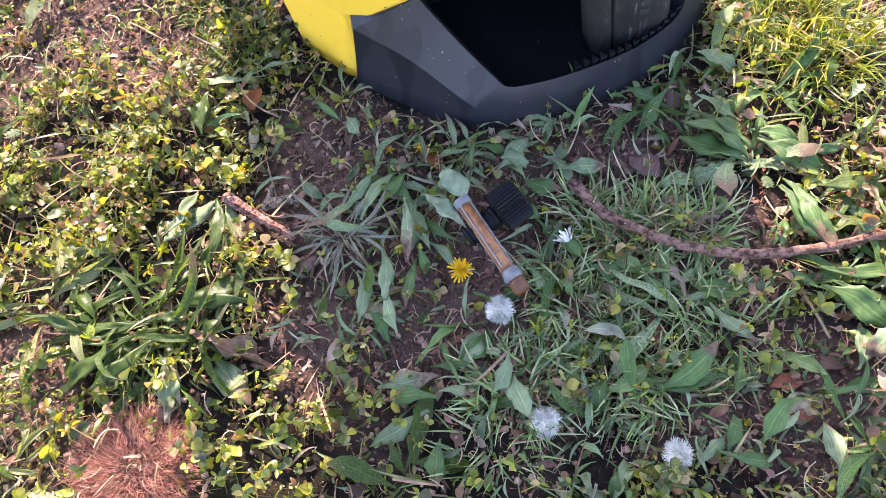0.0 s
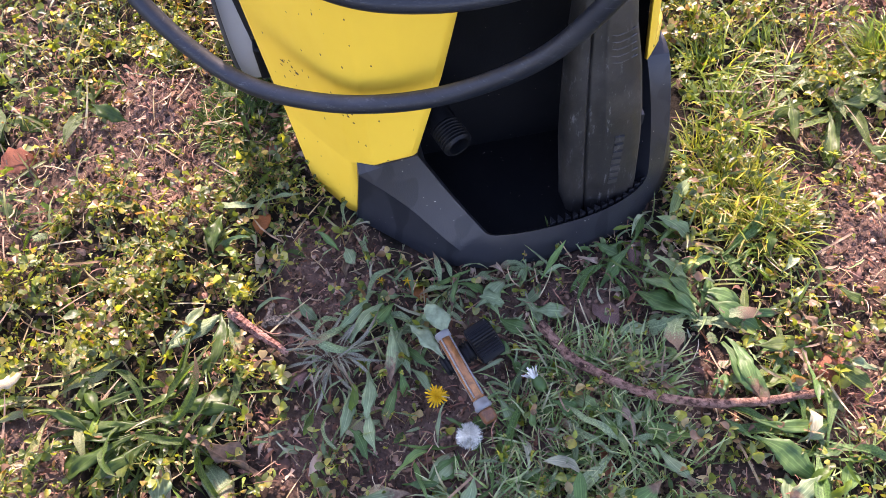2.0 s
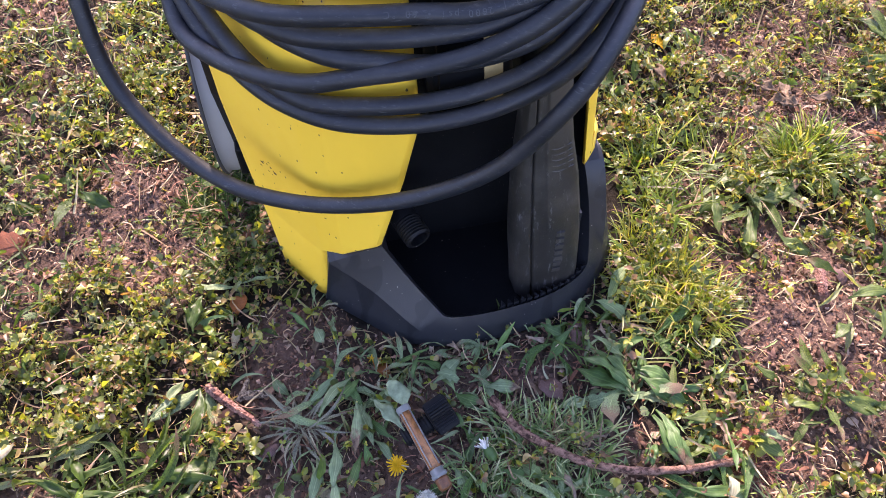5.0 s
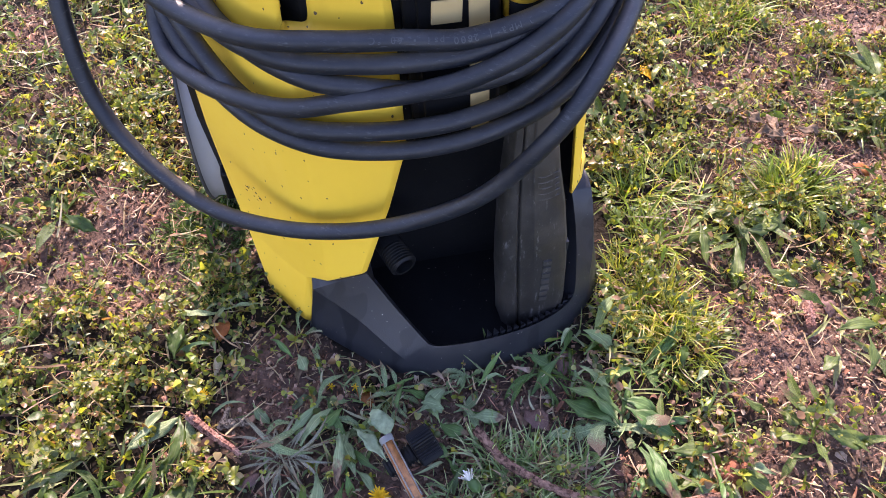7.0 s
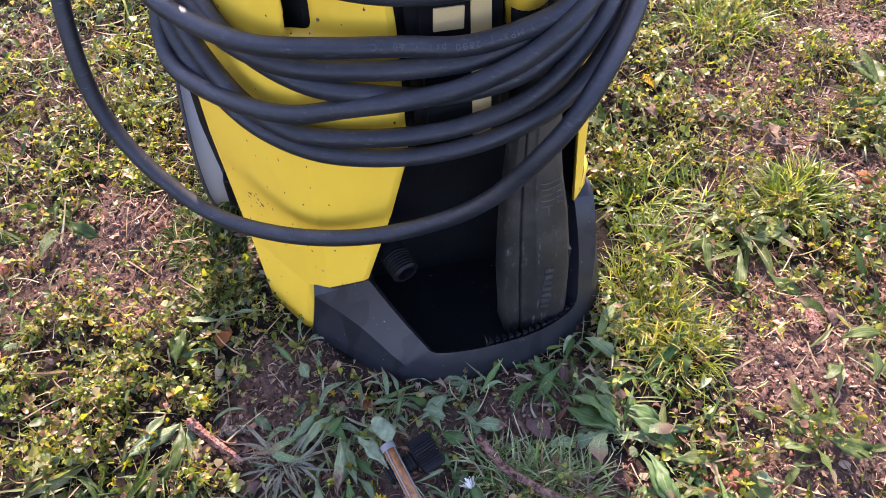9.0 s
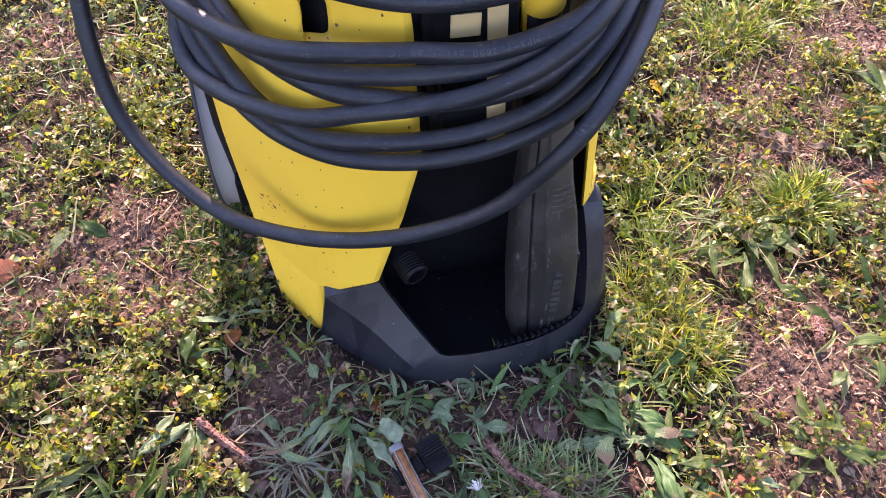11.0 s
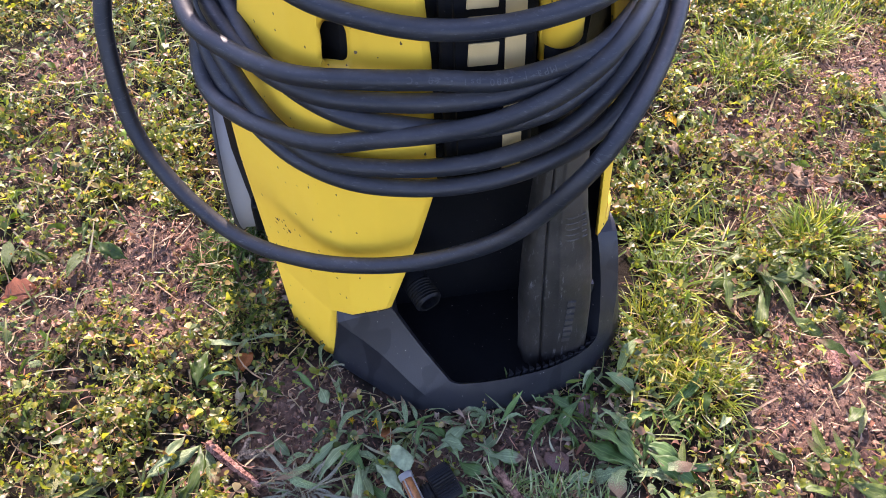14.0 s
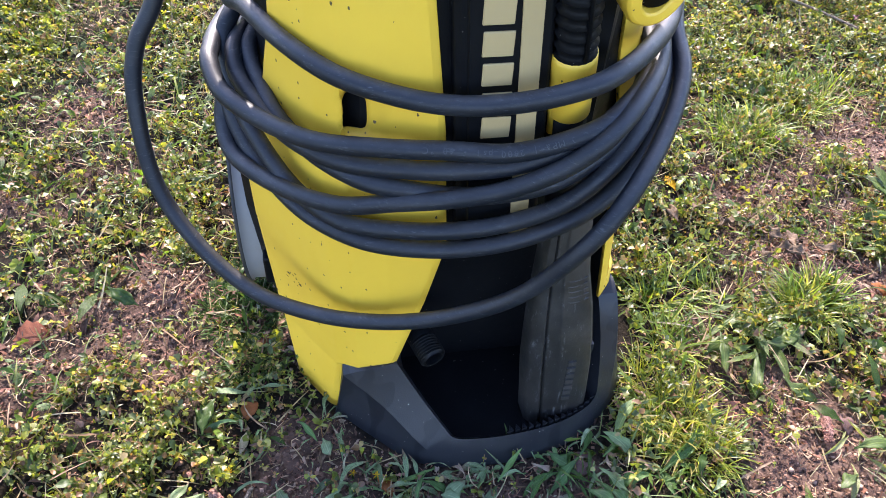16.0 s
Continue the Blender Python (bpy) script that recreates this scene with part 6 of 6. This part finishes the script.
x, y = sow(rg, 85000, lambda x, y: meadow(x, y) * np.clip(0.08 + 0.85 * bare(x, y) + 0.25 * shade_zone(x, y), 0, 1))
n = len(x)
scatter("leaf_litter", [chip(k) for k in range(24)], x, y, R3(n, 0.0, 0.005), R3(n, 0, 6.28), R3(n, -0.6, 0.6), 0.0025 + 0.011 * rg.rand(n) ** 2.2, M_LITTER, "crumbled reddish brown leaf litter", "litter", rg, R3(n, -0.5, 0.5))
x, y = sow(rg, 15000, lambda x, y: 0.6 - 0.35 * shade_zone(x, y))
n = len(x)
scatter("dry_straw", [strip((w, w, w, w * 0.8, w * 0.5), 1.0, 0.3, a, b, 0.5) for w, a, b in ((0.014, 0.2, 0.5), (0.02, 0.1, 0.3), (0.012, 0.4, 1.6), (0.025, 0.1, -0.5), (0.012, 0.5, 2.2), (0.016, 0.0, -1.5))], x, y, R3(n, 0.003, 0.014), R3(n, 0, 6.28), R3(n, -0.25, 0.25), 0.008 + 0.04 * rg.rand(n) ** 2, M_STRAW, "dry straw and dead stems in the turf", "straw", rg)
x, y = sow(rg, 125000, lambda x, y: meadow(x, y) * np.clip(0.08 + bare(x, y), 0, 1))
n = len(x)
scatter("soil_crumbs", [lump(k) for k in range(8)], x, y, R3(n, -0.001, 0.002), R3(n, 0, 6.28), R3(n, -0.6, 0.6), 0.0007 + 0.0035 * rg.rand(n) ** 2.5, M_CRUMB, "crumbs and small clods of reddish soil", "soil", rg, R3(n, -0.6, 0.6))

mid = lambda widths, k: strip(widths, 1.0, 0.1 + 0.07 * k, 0.1 + 0.12 * k, 0.3 + 0.25 * k, 0.5 - 0.2 * k)
SHORT_LANCE, SHORT_OVAL, SHORT_WAVY = (0.015, 0.035, 0.075, 0.095, 0.085, 0.045, 0.005), (0.02, 0.07, 0.15, 0.18, 0.16, 0.09, 0.01), (0.015, 0.06, 0.035, 0.11, 0.06, 0.12, 0.02)
x, y = sow(rg, 3200, lambda x, y: 0.9 * over_litter(x, y) * shade_zone(x, y) * np.clip(vnoise(x, y + 30, 0.05) * 2 - 0.3, 0.15, 1), -0.16, 0.34, 0.0, 0.40)
n = len(x)
scatter("limp_leaves", [limp(w, 900 + k, fold=(0.1, 1.2), rise=(0.0, 0.8), droop=(0.3, 2.0), sway=0.9, lanes=3, rows=8, waves=0.3) for w in (LANCE, NARROW, NARROW, OVAL, LOBED) for k in range(5)], x, y, R3(n, 0.001, 0.012), R3(n, 0, 6.28), R3(n, -0.35, 0.35), 0.009 + 0.03 * rg.rand(n) ** 2.2, M_GREYLEAF,
        "limp grey-green leaves on shaded soil", "weed", rg, R3(n, -0.6, 0.6))
x, y = sow(rg, 750, lambda x, y: 0.8 * over_litter(x, y) * shade_zone(x, y) * np.where(x > 0.05, 1.0, 0.25) * np.clip(vnoise(x + 8, y + 33, 0.06) * 2 - 0.3, 0.1, 1), -0.10, 0.36, 0.0, 0.36)
n = len(x)
scatter("shade_weeds", [limp(w, 1200 + k, fold=(0.1, 1.0), rise=(0.0, 0.7), droop=(0.2, 1.6), sway=0.8, lanes=3, rows=9, waves=0.25) for w in (LANCE, NARROW, LOBED, OVAL) for k in range(6)], x, y, R3(n, 0.003, 0.014), R3(n, 0, 6.28), R3(n, -0.25, 0.3), 0.012 + 0.036 * rg.rand(n) ** 1.8, M_FRESH,
        "tangled green weed leaves in shade", "weed", rg, R3(n, -0.6, 0.6))
x, y = sow(rg, 9000, lambda x, y: (1 - bare(x, y)) * 0.8 * (1 - shade_zone(x, y)))
n = len(x)
scatter("mixed_weeds", [limp(w, 950 + k, fold=(0.1, 1.0), rise=(0.1, 0.9), droop=(0.2, 1.5), sway=0.7, lanes=3, rows=8, waves=0.25) for w in (LANCE, OVAL, LOBED, NARROW) for k in range(5)], x, y, R3(n, 0.003, 0.016), R3(n, 0, 6.28), R3(n, -0.3, 0.4), 0.008 + 0.026 * rg.rand(n) ** 2.4, M_PLANTAIN,
        "mixed low green weed leaves in turf", "weed", rg, R3(n, -0.6, 0.6))

x, y = sow(rg, 30000, lambda x, y: meadow(x, y) * np.clip(0.20 + 0.95 * bare(x, y), 0, 1))
n = len(x)
scatter("root_fibres", [limp((0.022, 0.025, 0.02, 0.016), 1000 + k, fold=(0.0, 0.3), rise=(0.0, 1.0), droop=(-0.5, 2.2), sway=1.8, lanes=3, rows=6) for k in range(14)], x, y, R3(n, 0.001, 0.012), R3(n, 0, 6.28), R3(n, -0.4, 0.4), 0.006 + 0.016 * rg.rand(n) ** 2, M_FIBRE, "fine reddish and straw-coloured root fibres", "litter", rg, R3(n, -0.5, 0.5))
x, y = sow(rg, 9000, lambda x, y: (1 - bare(x, y)) * np.where((x > 0.24) | (y > 0.75), 1.0, 0.15) * np.clip(vnoise(x + 11, y + 60, 0.12) * 2.4 - 0.8, 0, 1))
n = len(x)
scatter("sunny_weeds", [limp(w, 1100 + k, fold=(0.1, 1.0), rise=(0.2, 1.1), droop=(0.2, 1.5), sway=0.7, lanes=3, rows=8, waves=0.2) for w in (LANCE, NARROW, NARROW, OVAL) for k in range(5)], x, y, R3(n, 0.002, 0.012), R3(n, 0, 6.28), R3(n, -0.2, 0.4), 0.007 + 0.028 * rg.rand(n) ** 2.2, M_SUNNY, "bright green weed leaves in sunny turf", "weed", rg, R3(n, -0.6, 0.6))
x, y = sow(rg, 9000, lambda x, y: np.clip(0.12 + 0.55 * bare(x, y) + 0.2 * shade_zone(x, y), 0, 1))
n = len(x)
curl = [strip(w, 1.0, 0.6 - 0.3 * k, 0.2 + 0.2 * k, 0.8 + 0.6 * k, 1.2 - 0.9 * k) for w in (SHORT_LANCE, SHORT_OVAL, SHORT_WAVY) for k in range(4)]
scatter("dry_leaves", curl, x, y, R3(n, 0.001, 0.010), R3(n, 0, 6.28), R3(n, -0.5, 0.5), 0.006 + 0.018 * rg.rand(n) ** 2, M_LITTER, "curled dry brown and tan leaves in the turf", "litter", rg, R3(n, -0.8, 0.8))

# coarser turf all round, beyond the close weeds
x, y = sow(rg, 52000, lambda x, y: np.where((meadow(x, y) > 0.5) & (y < 1.34), 0.0, np.exp(-np.hypot(x - 0.12, y - 0.65) / 2.2)), -4.0, 4.2, -3.4, 4.8)
n = len(x)
scatter("surrounding_turf", [strip((w, w * 1.6, w), 1.0, 0.3, a, b, 0.4) for w, a, b in ((0.05, 0.9, 0.8), (0.16, 0.4, 0.7), (0.09, 0.7, 1.2), (0.22, 0.2, 0.5))], x, y, R3(n, 0.0, 0.01), R3(n, 0, 6.28), R3(n, -0.3, 0.4), 0.03 + 0.05 * rg.rand(n) ** 2, M_CLOVER, "short weedy turf round about", "turf", rg, R3(n, -0.5, 0.5))
